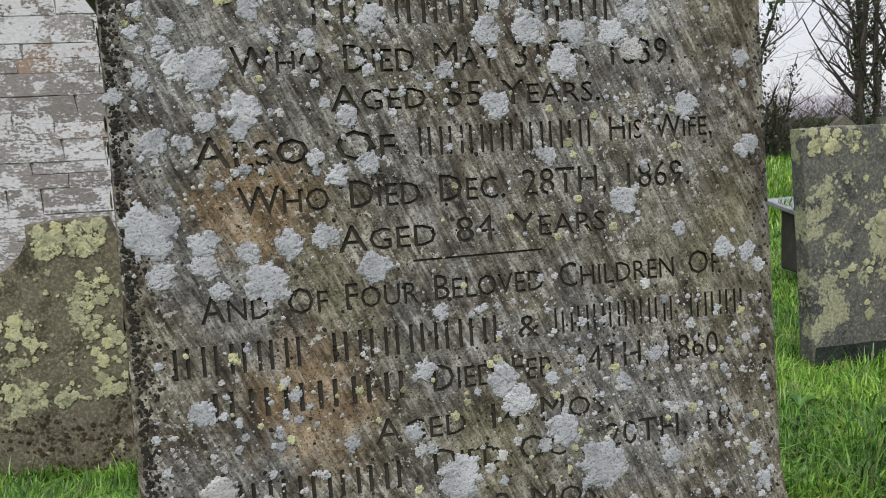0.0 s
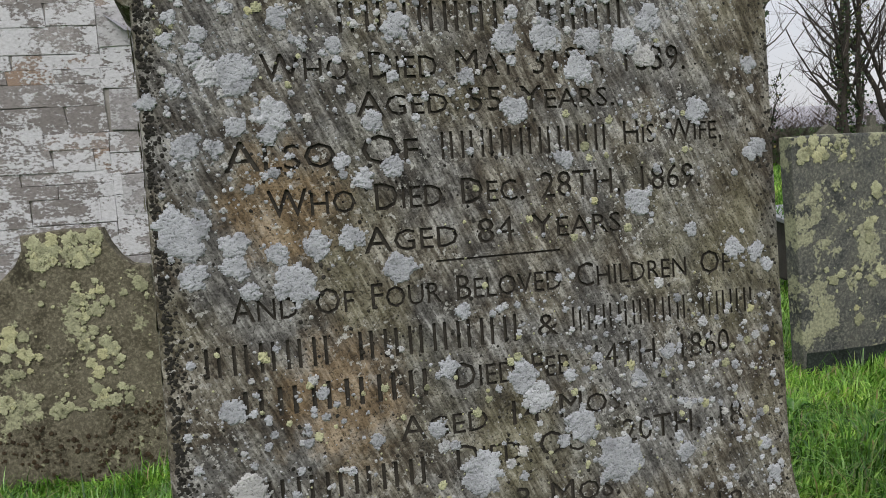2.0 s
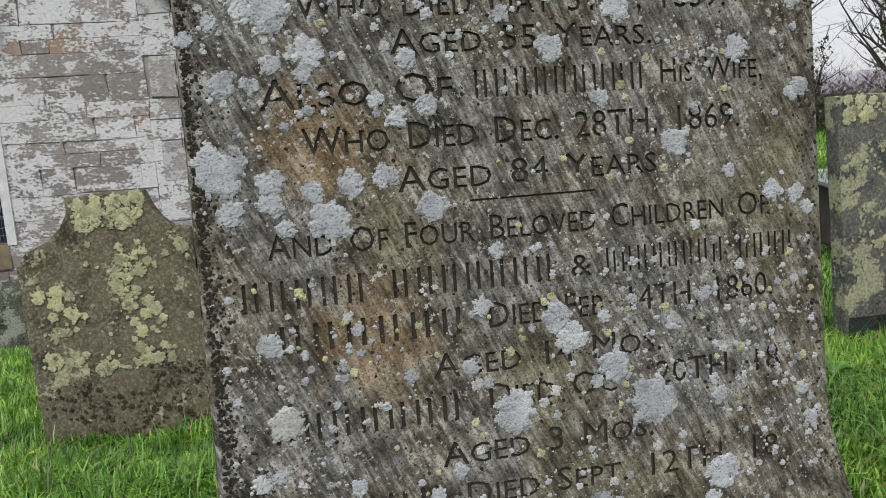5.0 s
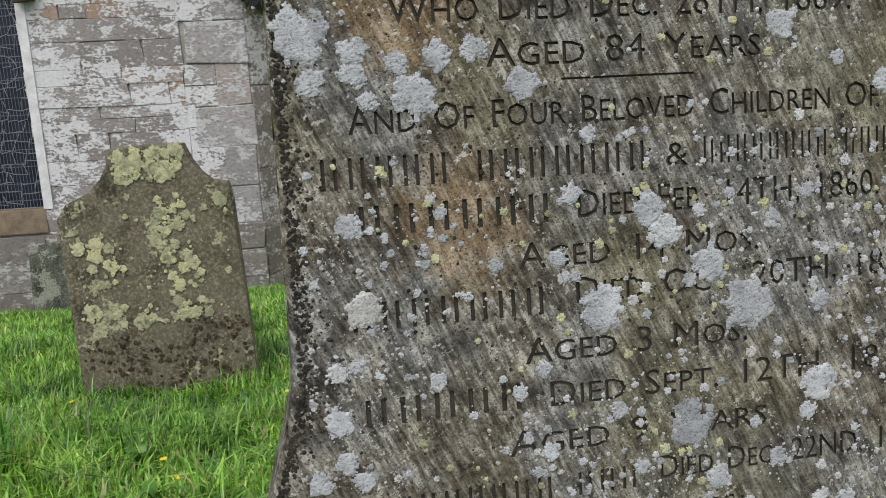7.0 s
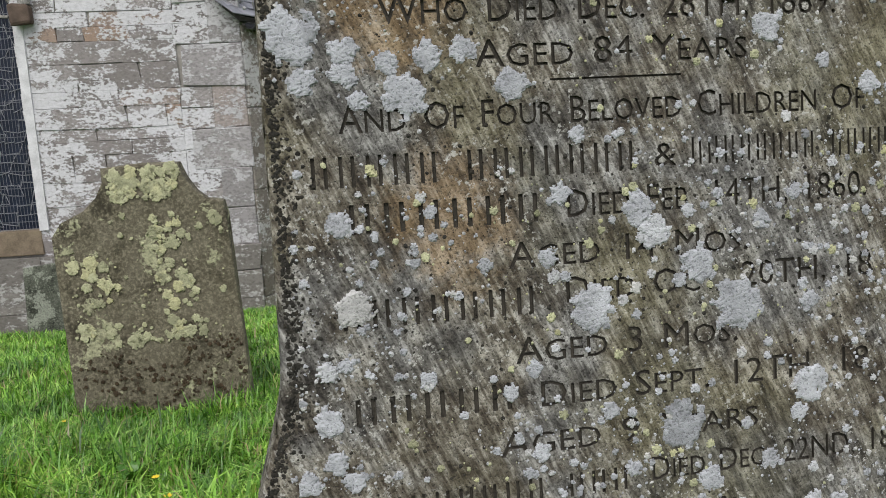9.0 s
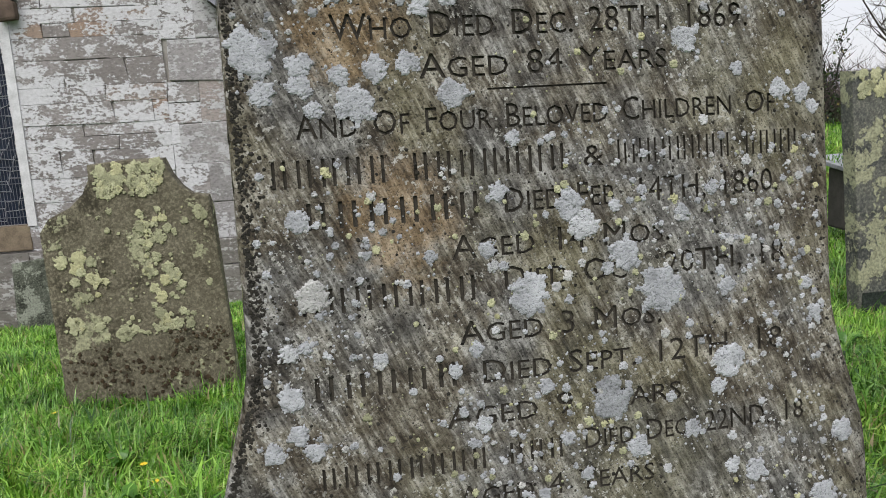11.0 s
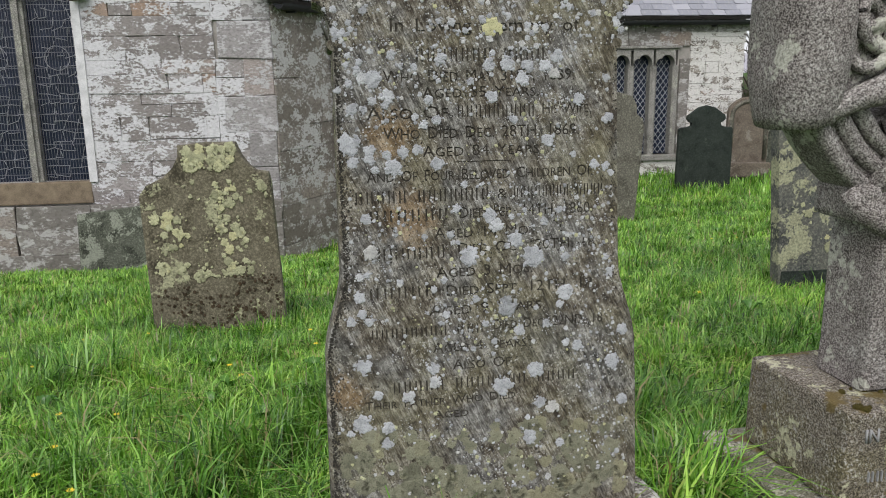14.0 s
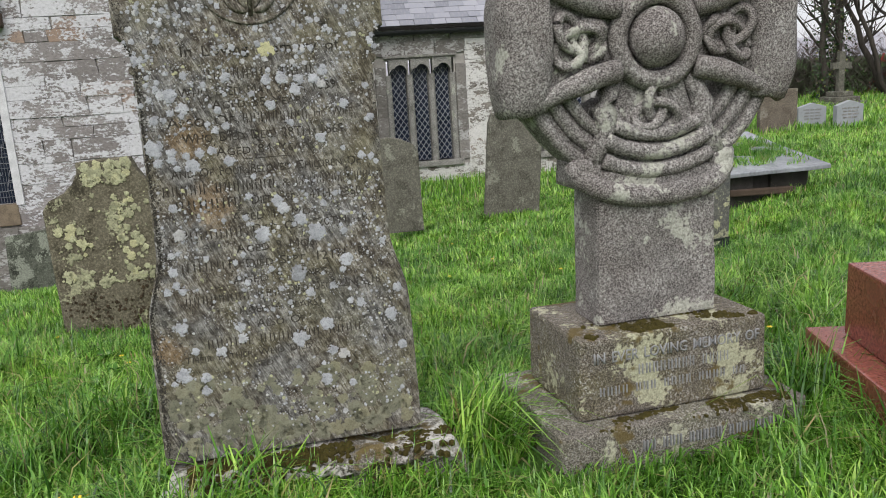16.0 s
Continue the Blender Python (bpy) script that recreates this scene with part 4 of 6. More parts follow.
def scatter_lichen(count, seed, mat, sizes, label, dense, low=0.06):
    r = random.Random(seed)
    bm = bmesh.new()
    made = 0
    while made < count:
        v = low + (1.50 - low) * r.random()
        u = r.uniform(-1, 1) * (face_half_width(v) - 0.01)
        if noise.noise(Vector((u * 5 + seed, v * 5, 0))) + 0.6 * noise.noise(Vector((u * 14, v * 14, seed))) < dense:
            continue
        s = sizes[0] * (sizes[1] / sizes[0]) ** (r.random() ** 2.2)
        crust(bm, u, v, s, seed + made * 0.37, thick=0.0011)
        made += 1
    tagged(part("small_lichen", bm, mat, headstone, label), kind="stuff")


scatter_lichen(4400, 11, M_LICH, (0.0009, 0.0048), "scattered pale lichen specks", 0.0)
scatter_lichen(150, 12, M_LICH, (0.0045, 0.010), "scattered pale lichen spots", -0.2)
scatter_lichen(1300, 18, M_LICH, (0.0009, 0.0036), "pale lichen specks on the upper face", -0.1, 0.86)
scatter_lichen(420, 20, M_LICH, (0.004, 0.010), "pale lichen spots on the upper face", -0.2, 1.10)
scatter_lichen(700, 13, M_LICH_Y, (0.0011, 0.006), "scattered yellow-green lichen specks", 0.08)
scatter_lichen(2600, 14, M_BLACK, (0.0008, 0.0031), "black crust specks", 0.0)
olive_rng = random.Random(19)
bm = bmesh.new()
for k in range(190):
    v = 0.03 + 0.20 * olive_rng.random() ** 1.3
    crust(bm, olive_rng.uniform(-0.345, 0.345), v, olive_rng.uniform(0.006, 0.026), 900 + k * 0.53, thick=0.0007)
tagged(part("foot_crust", bm, M_OLIVE, headstone, "thin pale olive crust near the foot"), kind="stuff")
# black specks that paint edge shade on the face, mostly at the left
dark_rng = random.Random(17)
bm = bmesh.new()
for k in range(2200):
    v = dark_rng.uniform(0.02, 1.35)
    side = -1 if k % 3 else 1
    edge = 0.374 - 0.045 * smooth(0.41, 0.62, v) + 0.036 * smooth(1.13, 1.22, v)
    u = side * (edge - 0.004 - abs(dark_rng.gauss(0, 0.016 + 0.014 * noise.noise(Vector((v * 9, side, 0))))))
    s0 = 0.0008 + 0.0022 * dark_rng.random() ** 2
    if abs(u) + s0 * 1.3 < edge - 0.002:
        crust(bm, u, v, s0, k * 0.7 + 500, thick=0.0008)
tagged(part("edge_crust", bm, M_BLACK, headstone, "black specks that put shade along the edges"), kind="stuff")
# a second, tighter row of shade specks down the left margin
bm = bmesh.new()
for k in range(1500):
    v = dark_rng.uniform(0.02, 1.12)
    edge = 0.374 - 0.045 * smooth(0.41, 0.62, v)
    s0 = 0.0009 + 0.0022 * dark_rng.random() ** 1.5
    crust(bm, -(edge - 0.0055 - abs(dark_rng.gauss(0, 0.005 + 0.006 * max(0.0, noise.noise(Vector((v * 7, 2, 0))))))), v, s0, k * 0.7 + 1500, thick=0.0009)
tagged(part("margin_crust", bm, M_BLACK, headstone, "black specks that put shade along one margin"), kind="stuff")
# left edge of the slab is crusted too
bm = bmesh.new()
for k in range(160):
    v, d = rng.uniform(0.02, 1.1), rng.uniform(0.0, 0.09)
    hw = 0.378 - 0.05 * smooth(0.41, 0.62, v) + 0.0006
    s = rng.uniform(0.002, 0.009)
    n = 7
    ring = [bm.verts.new((-hw - 0.0006, d + s * math.cos(6.283 * q / n) * rng.uniform(0.6, 1.2), v + s * math.sin(6.283 * q / n))) for q in range(n)]
    bm.faces.new(ring)
tagged(part("edge_lichen", bm, M_LICH_Y, headstone, "lichen on the side edge"), kind="stuff")

# rough foot slab under the headstone
foot = thing("foot_stone", pose(0.20, 0.62, 0.0, 0, 0, 3), "rough mossy footing stone under the headstone", "footing")
bm = prism([(-0.38, 0.10), (0.46, 0.10), (0.465, 0.25), (0.43, 0.305), (0.2, 0.312), (-0.38, 0.30)], -0.055, 0.25, 0.02)
bmesh.ops.subdivide_edges(bm, edges=list(bm.edges), cuts=4, use_grid_fill=True)
part("block", roughen(bm, 0.026, 11), M_FOOT, foot)
chunk_rng = random.Random(23)
for k in range(16):
    x, w = -0.36 + 0.052 * k + chunk_rng.uniform(-0.012, 0.012), chunk_rng.uniform(0.022, 0.045)
    bm = bmesh.new()
    bmesh.ops.create_icosphere(bm, subdivisions=2, radius=w)
    for v in bm.verts:
        v.co = Vector((v.co.x * 1.2 + x, v.co.y * 0.7 - 0.062 + chunk_rng.uniform(-0.004, 0.004), v.co.z * 0.55 + 0.278))
    part("rubble", roughen(bm, 0.016, 30, k), M_FOOT, foot)
bm = bmesh.new()
for k in range(900):
    x, y = rng.uniform(-0.34, 0.44), 0.035 - abs(rng.gauss(0, 0.05))
    if noise.noise(Vector((x * 8, 4, 0))) < -0.15:
        continue
    s = rng.uniform(0.004, 0.013)
    bmesh.ops.create_icosphere(bm, subdivisions=1, radius=s, matrix=Matrix.Translation((x, y, 0.302 + rng.uniform(-0.002, 0.006))))
tagged(part("moss", bm, M_MOSS, foot, "brown-green moss along the joint"), kind="stuff")


# ---- the other headstones ----
def gravestone(label, half, depth, mat, m, bevel=0.012, jag=0.004, group="headstones in the churchyard"):
    g = thing("gravestone", m, label, "gravestone", group)
    bm = prism(half, 0, depth, bevel)
    part("slab", roughen(bm, jag, 14, half[1][1]), mat, g)
    return g


# shouldered lichened stone before the near wall
pa = [(-0.38, -0.15), (0.37, -0.15), (0.355, 0.35), (0.335, 0.79), (0.33, 0.845), (0.26, 0.86), (0.215, 0.90), (0.18, 0.955), (0.155, 1.02),
      (0.0, 1.025), (-0.155, 1.015), (-0.16, 0.955), (-0.19, 0.90), (-0.25, 0.84), (-0.345, 0.80), (-0.39, 0.74), (-0.385, 0.4)]
A_STONE = gravestone("leaning olive slate headstone with stepped shoulders and yellow-green lichen", pa, 0.09, M_A, pose(-0.868, 3.40, -0.02, -2, -1.2, -3), jag=0.008)


def patches(owner, count, xr, zr, size, mat, seed, label):
    r = random.Random(seed)
    bm = bmesh.new()
    k = 0
    while k < count:
        x, z = r.uniform(*xr), r.uniform(*zr)
        if noise.noise(Vector((x * 4 + seed, z * 4, 0.5))) < -0.12:
            k += 0.2
            continue
        s = size[0] * (size[1] / size[0]) ** (r.random() ** 1.5)
        crust(bm, x, z, s, seed + k * 0.61, y=-0.004, thick=0.003)
        k += 1
    tagged(part("lichen_cover", bm, mat, owner, label), kind="stuff")


patches(A_STONE, 90, (-0.33, 0.31), (0.26, 0.82), (0.003, 0.018), M_LICH_Y, 5, "small yellow-green lichen patches")
patches(A_STONE, 80, (0.02, 0.31), (0.36, 0.80), (0.006, 0.032), M_LICH_Y, 25, "yellow-green lichen patches on one side")
patches(A_STONE, 26, (-0.33, -0.18), (0.44, 0.66), (0.008, 0.036), M_LICH_Y, 26, "yellow-green lichen patches on one shoulder")
patches(A_STONE, 420, (-0.36, 0.35), (-0.06, 0.27), (0.002, 0.013), M_CRUST, 15, "dark brown crust on the foot")
patches(A_STONE, 60, (-0.34, 0.32), (0.27, 0.36), (0.008, 0.034), M_LICH_Y, 6, "yellow-green lichen band")
patches(A_STONE, 90, (-0.14, 0.15), (0.88, 1.0), (0.008, 0.034), M_LICH_Y, 7, "yellow-green lichen on the top")

pr = [(-0.30, -0.3), (0.33, -0.3), (0.345, 0.4), (0.35, 1.15), (0.10, 1.165), (-0.2, 1.17), (-0.425, 1.165), (-0.38, 0.65), (-0.335, 0.05)]
R_STONE = gravestone("square-topped grey slate headstone with pale lichen blotches", pr, 0.09, M_R, pose(2.735, 3.215, 0.05, 0, 0, 2))
patches(R_STONE, 85, (-0.30, 0.32), (0.2, 0.95), (0.004, 0.034), M_LICH_Y, 8, "pale yellow-green lichen patches")
patches(R_STONE, 60, (-0.39, 0.33), (1.04, 1.15), (0.006, 0.034), M_LICH_Y, 9, "pale yellow-green lichen along the top")
patches(R_STONE, 14, (-0.24, -0.12), (0.62, 0.74), (0.02, 0.05), M_LICH_Y, 10, "broad yellow-green lichen patch")
# thin dark panel across the foot of the slab
bm = box(-0.325, 0.335, -0.006, 0.0, -0.09, 0.13)
bmesh.ops.subdivide_edges(bm, edges=[e for e in bm.edges if e.calc_length() > 0.1], cuts=6, use_grid_fill=True)
part("damp_foot", roughen(bm, 0.012, 16), M_B, R_STONE, "dark foot")

pb = mirror([(0.39, -0.15), (0.383, 0.80), (0.36, 0.825), (0.27, 0.83), (0.215, 0.85), (0.205, 0.885), (0.245, 0.90), (0.275, 0.945), (0.262, 0.99), (0.215, 1.02), (0.12, 1.09), (0.0, 1.12)])
B_STONE = gravestone("dark green-black slate headstone with a rounded shouldered top", pb, 0.07, M_B, pose(4.75, 9.2, -0.27), jag=0.001)

pe = mirror([(0.30, -0.15), (0.295, 0.86), (0.27, 0.95), (0.20, 0.99), (0.19, 1.08), (0.14, 1.16), (0.0, 1.19)])
gravestone("grey headstone with a small arched head and shoulders", pe, 0.08, M_E, pose(2.46, 6.5, -0.05, -1, 5, 0))
pf = mirror([(0.30, -0.15), (0.295, 0.62), (0.26, 0.70), (0.14, 0.76), (0.0, 0.79)])
gravestone("low round-topped grey-brown headstone", pf, 0.08, M_E, pose(1.11, 6.0, 0.02, -1, 0, 0))
pd = [(-0.40, -0.2), (0.42, -0.2), (0.40, 0.72), (0.30, 0.79), (-0.38, 0.72)]
gravestone("low broken mossy slate headstone against the church wall", pd, 0.07, M_D, pose(-2.60, 7.6, -0.80, -4, 0, 4))



# ---- the granite wheel cross ----
CX, CY = 1.335, 0.78
cross = thing("wheel_cross", pose(CX, CY, 0.0, 0, 0, 4.5), "carved grey granite wheel cross with interlace on a stepped base", "gravestone cross")
# local: x across, y depth (front is negative), z up
bm = box(-0.42, 0.42, -0.285, 0.29, 0.05, 0.315, bevel=0.012)
bmesh.ops.subdivide_edges(bm, edges=[e for e in bm.edges if e.calc_length() > 0.2], cuts=4, use_grid_fill=True)
part("base", roughen(bm, 0.008, 7), M_BASE, cross, "mossy granite base step")
bm = box(-0.325, 0.325, -0.205, 0.205, 0.318, 0.575, bevel=0.014)
for v in bm.verts:
    if v.co.z > 0.45:
        v.co.x *= 0.985
bmesh.ops.subdivide_edges(bm, edges=[e for e in bm.edges if e.calc_length() > 0.2], cuts=4, use_grid_fill=True)
plinth = part("plinth", roughen(bm, 0.006, 8), M_PLINTH, cross, "lichened granite plinth with faded lettering")
bm = bmesh.new()
for k in range(520):
    x = rng.uniform(-0.28, 0.3)
    y = -0.19 + abs(rng.gauss(0, 0.045))
    if noise.noise(Vector((x * 7, y * 12, 0))) < 0.05:
        continue
    bmesh.ops.create_icosphere(bm, subdivisions=1, radius=rng.uniform(0.004, 0.012), matrix=Matrix.Translation((x, y, 0.574)))
for k in range(700):
    x = rng.uniform(-0.30, 0.38)
    y = -0.28 + abs(rng.gauss(0, 0.04)) if rng.random() < 0.3 else -0.205 - abs(rng.gauss(0, 0.03))
    if noise.noise(Vector((x * 6, y * 14, 7))) < 0.0:
        continue
    bmesh.ops.create_icosphere(bm, subdivisions=1, radius=rng.uniform(0.003, 0.010), matrix=Matrix.Translation((x, y, 0.313)))
tagged(part("moss", bm, M_MOSS, cross, "dark moss on the plinth and base"), kind="stuff")
bm = bmesh.new()
merge(bm, text_bm("IN EVER LOVING MEMORY OF", 0.57, 0.036, 0.01, 0.497, -0.2085, -0.203, 0.002))
tagged(part("lettering", bm, M_LETTER_W, plinth, "faded pale lead letters"), kind="stuff")
bm = bmesh.new()
bars(bm, -0.13, 0.19, 0.445, 0.032, (8, 4), -0.2085, -0.203)
bars(bm, -0.26, 0.25, 0.392, 0.026, (4, 3, 4, 4, 2), -0.2085, -0.203)
tagged(part("worn_lettering", bm, M_LETTER_W, plinth, "worn pale letters"), kind="stuff")

bm = bmesh.new()
bars(bm, -0.16, 0.30, 0.235, 0.032, (2, 3, 5, 7), -0.2925, -0.285)
tagged(part("worn_lettering", bm, M_LETTER_W, cross, "worn pale letters on the base step"), kind="stuff")

# shaft, slightly tapered
bm = prism([(-0.205, 0.577), (0.205, 0.577), (0.20, 1.06), (-0.20, 1.06)], -0.105, 0.085, 0.016)
bmesh.ops.subdivide_edges(bm, edges=[e for e in bm.edges if e.calc_length() > 0.3], cuts=5, use_grid_fill=True)
part("shaft", roughen(bm, 0.006, 11), M_GRANITE, cross)
HZ = 1.442


def limb_shape(pts, y0, y1, bevel):
    return roughen(prism(pts, y0, y1, bevel, 3), 0.004, 13)


def flare(t):
    """Half height of an arm from the boss (0) to its end (1)."""
    return 0.088 + 0.112 * t ** 1.9


# lower and upper limbs flare away from the boss
bm = limb_shape(mirror([(0.225 - 0.125 * (k / 8) ** 0.7, 1.055 + 0.28 * k / 8) for k in range(9)]), -0.078, 0.09, 0.02)
part("lower_limb", bm, M_GRANITE, cross, smooth=True)
bm = limb_shape(mirror([(0.10 + 0.12 * (k / 8) ** 1.5, HZ + 0.09 + 0.42 * k / 8) for k in range(9)]), -0.085, 0.09, 0.02)
part("upper_limb", bm, M_GRANITE, cross, smooth=True)


def barrel(sgn):
    """The swollen end of an arm, ribbed from top to bottom and wrapping round to the back."""
    bm = bmesh.new()
    rings = []
    n, levels = 48, 15
    for k in range(levels):
        u = 2 * k / (levels - 1) - 1
        swell = 1.0 - 0.20 * abs(u) ** 3
        ring = []
        for q in range(n):
            a = 2 * math.pi * q / n
            ca, sa = math.cos(a), math.sin(a)
            e = (abs(ca) ** 3.2 + abs(sa) ** 3.2) ** (-1 / 3.2)
            e *= 1.0 + 0.045 * abs(math.sin(5 * a)) ** 0.6
            ring.append(bm.verts.new((sgn * (0.405 + 0.082 * e * ca * swell - 0.02 * (1 - swell)), -0.012 + 0.117 * e * sa * swell, HZ + 0.198 * u + 0.012 * ca * u)))
        rings.append(ring)
    for p, r in zip(rings, rings[1:]):
        for q in range(n):
            bm.faces.new((p[q], p[(q + 1) % n], r[(q + 1) % n], r[q]))
    bm.faces.new(rings[0]), bm.faces.new(rings[-1])
    bmesh.ops.recalc_face_normals(bm, faces=bm.faces)
    return roughen(bm, 0.006, 11, sgn)


def strand(points, radius, name, label, owner=None, closed=False):
    bm = bmesh.new()
    tube(bm, points, radius, 9, not closed)
    return part(name, roughen(bm, 0.0035, 22), M_GRANITE, owner or cross, label, smooth=True)


for sgn in (-1, 1):
    top = [(sgn * (0.06 + 0.34 * k / 8), HZ + flare(k / 8) - 0.01) for k in range(9)]
    bot = [(sgn * (0.06 + 0.34 * k / 8), HZ - flare(k / 8) + 0.01) for k in range(9)]
    loop = bot + list(reversed(top))
    if sgn < 0:
        loop = list(reversed(loop))
    arm = part("arm", limb_shape(loop, -0.078, 0.09, 0.012), M_GRANITE, cross, smooth=True)
    part("arm_end", barrel(sgn), M_GRANITE, arm, "ribbed swollen arm end", smooth=True)
    # thick rolls along the lower and upper edge, proud of the carved panel
    for up in (-1, 1):
        pts, rad = [], []
        for k in range(17):
            t = k / 16
            pts.append((sgn * (0.125 + 0.315 * t), -0.098 + 0.02 * t ** 4, HZ + up * (flare(t) + 0.012 * math.sin(math.pi * t))))
            rad.append(0.033 - 0.009 * t + 0.006 * math.sin(5 * t))
        strand(pts, rad, "arm_roll", "", arm)
    # interlace: a three-lobed knot pointing outwards, with a second strand looped through it
    u0, z0 = 0.262, HZ + 0.002
    knot = []
    for k in range(73):
        a = 2 * math.pi * k / 72
        knot.append((sgn * (u0 + 0.0275 * (math.cos(a) - 2 * math.cos(2 * a))), -0.092 + 0.013 * math.sin(3 * a), z0 + 0.0265 * (math.sin(a) + 2 * math.sin(2 * a))))
    strand(knot, 0.0145, "interlace", "worn carved interlace", arm, True)
    strand([(sgn * (0.215 + 0.048 * math.cos(a)), -0.092 + 0.010 * math.cos(4 * a), z0 + 0.052 * math.sin(a)) for a in (2 * math.pi * k / 40 for k in range(41))], 0.013, "interlace", "worn carved interlace", arm, True)


def ring_part(r0, r1, a0, a1, y0, y1, bevel):
    pts = [(p[0], p[2]) for p in arc(0, HZ, r1, a0, a1, 18)] + [(p[0], p[2]) for p in arc(0, HZ, r0, a1, a0, 18)]
    return prism(pts, y0, y1, bevel, 2)


for a0 in (205, 289, 22, 115):
    bm = ring_part(0.300, 0.440, a0, a0 + 46, -0.060, 0.07, 0.018)
    quadrant = part("ring_quadrant", roughen(bm, 0.004, 10), M_GRANITE, cross, smooth=True)
    for rr in (0.318, 0.368, 0.422):
        strand(arc(0, HZ, rr, a0, a0 + 46, 16, -0.064), 0.021, "ring_moulding", "", quadrant)
# solid webs that close the lower half of the openings beside the lower limb
for sgn in (-1, 1):
    pts = [(sgn * 0.08, 1.09), (sgn * 0.08, 1.262), (sgn * 0.15, 1.275), (sgn * 0.205, 1.25), (sgn * 0.27, 1.225)] + [(sgn * 0.34 * math.cos(radians(a)), HZ - 0.34 * math.sin(radians(a))) for a in (42, 50, 58, 66)]
    if sgn > 0:
        pts = list(reversed(pts))
    part("web", roughen(prism(pts, -0.035, 0.05, 0.012), 0.007, 13), M_GRANITE, cross, smooth=True)
    # a rounded knuckle beside the limb, and the roll that runs down from it
    bm = bmesh.new()
    tube(bm, [(sgn * 0.125, -0.06, HZ - 0.115), (sgn * 0.150, -0.07, HZ - 0.16), (sgn * 0.165, -0.075, HZ - 0.20), (sgn * 0.158, -0.078, HZ - 0.25), (sgn * 0.178, -0.078, HZ - 0.30), (sgn * 0.215, -0.07, HZ - 0.36)], [0.030, 0.030, 0.040, 0.034, 0.030, 0.034], 10)
    part("side_roll", roughen(bm, 0.006, 14), M_GRANITE, cross, smooth=True)
# collar and rope bands below the head
bm = bmesh.new()
tube(bm, [(-0.262, -0.05, 1.085), (-0.24, -0.080, 1.04), (-0.2, -0.100, 1.012)] + [(x * 0.2, -0.112, 1.008 - 0.032 * (1 - x * x)) for x in (k / 6 - 1 for k in range(1, 12))] + [(0.2, -0.100, 1.012), (0.24, -0.080, 1.04), (0.262, -0.05, 1.085)], 0.034, 10)
part("collar", roughen(bm, 0.004, 12), M_GRANITE, cross, smooth=True)
for x0, x1 in ((-0.268, -0.18), (0.18, 0.268)):
    bm = box(x0, x1, -0.105, 0.08, 1.005, 1.10, bevel=0.025)
    part("collar_block", roughen(bm, 0.008, 12), M_GRANITE, cross, smooth=True)
for rr, span, th in ((0.392, 27, 0.024), (0.335, 31, 0.025), (0.283, 30, 0.022)):
    strand(arc(0, HZ, rr, 270 - span, 270 + span, 18, -0.096), th, "rope_band", "")
# central boss in its ring
bm = bmesh.new()
bmesh.ops.create_uvsphere(bm, u_segments=24, v_segments=14, radius=0.088)
for v in bm.verts:
    v.co = Vector((v.co.x, v.co.y * 0.75 - 0.095, v.co.z + HZ))
boss = part("boss", roughen(bm, 0.005, 14), M_GRANITE, cross, "round central boss", smooth=True)
strand(arc(0, HZ, 0.124, 0, 360, 32, -0.088), 0.030, "boss_ring", "", boss, True)
part("hub", limb_shape([(0.135 * math.cos(2 * math.pi * k / 24), HZ + 0.135 * math.sin(2 * math.pi * k / 24)) for k in range(24)], -0.07, 0.09, 0.01), M_GRANITE, cross, smooth=True)


def trefoil_knot(cx, cz, size, turn, stretch=1.0):
    """A closed three-lobed knot whose strand passes over and under itself."""
    pts = []
    for k in range(73):
        a = 2 * math.pi * k / 72
        u, w = size * (math.sin(a) + 2 * math.sin(2 * a)), size * (math.cos(a) - 2 * math.cos(2 * a))
        c, n = math.cos(turn), math.sin(turn)
        pts.append((cx + stretch * (u * c - w * n), -0.090 + 0.012 * math.sin(3 * a), cz + u * n + w * c))
    return pts


strand(trefoil_knot(0.0, HZ - 0.212, 0.0245, math.pi), 0.0150, "knot", "worn carved three-lobed knot", None, True)

# ---- polished red granite steps ----
steps = thing("red_granite_kerb", pose(2.02, 0.90, 0.0, 0, 0, -14), "polished red granite stepped grave base in wet grass", "grave base")
part("lower_step", box(0.0, 0.95, -0.75, 0.0, 0.08, 0.395, bevel=0.008), M_REDG, steps)
part("upper_step", box(0.10, 0.82, -0.64, -0.09, 0.397, 0.655, bevel=0.008), M_REDG, steps)




# ---- slab tomb, far stones, trees, hills ----
tomb = thing("slab_tomb", pose(4.08, 4.2, 0.0, 0, 0, -6), "sagging flat slab tomb with moss and grass on its top", "tomb")
bm = box(-0.43, 0.43, 0.0, 1.5, 0.415, 0.45, bevel=0.008)
bmesh.ops.subdivide_edges(bm, edges=[e for e in bm.edges if e.calc_length() > 0.3], cuts=4, use_grid_fill=True)
for v in bm.verts:
    v.co.z += 0.11 * v.co.y + 0.03 * v.co.x
part("slab", roughen(bm, 0.008, 5), plain("wet_pale_slate", (0.24, 0.25, 0.265), 0.22, var=0.5, scale=5), tomb, "wet pale slab")
for x, y, w in ((-0.36, 0.12, 0.2), (0.0, 0.16, 0.2), (-0.36, 1.1, 0.24), (0.1, 1.1, 0.24)):
    part("support", roughen(box(x, x + w, y, y + 0.25, 0.05, 0.40 + 0.11 * y, bevel=0.02), 0.02, 8), M_KNEELER, tomb)
part("rubble_fill", roughen(box(-0.30, 0.34, 0.2, 1.3, 0.05, 0.41, bevel=0.02), 0.03, 9), M_KNEELER, tomb)
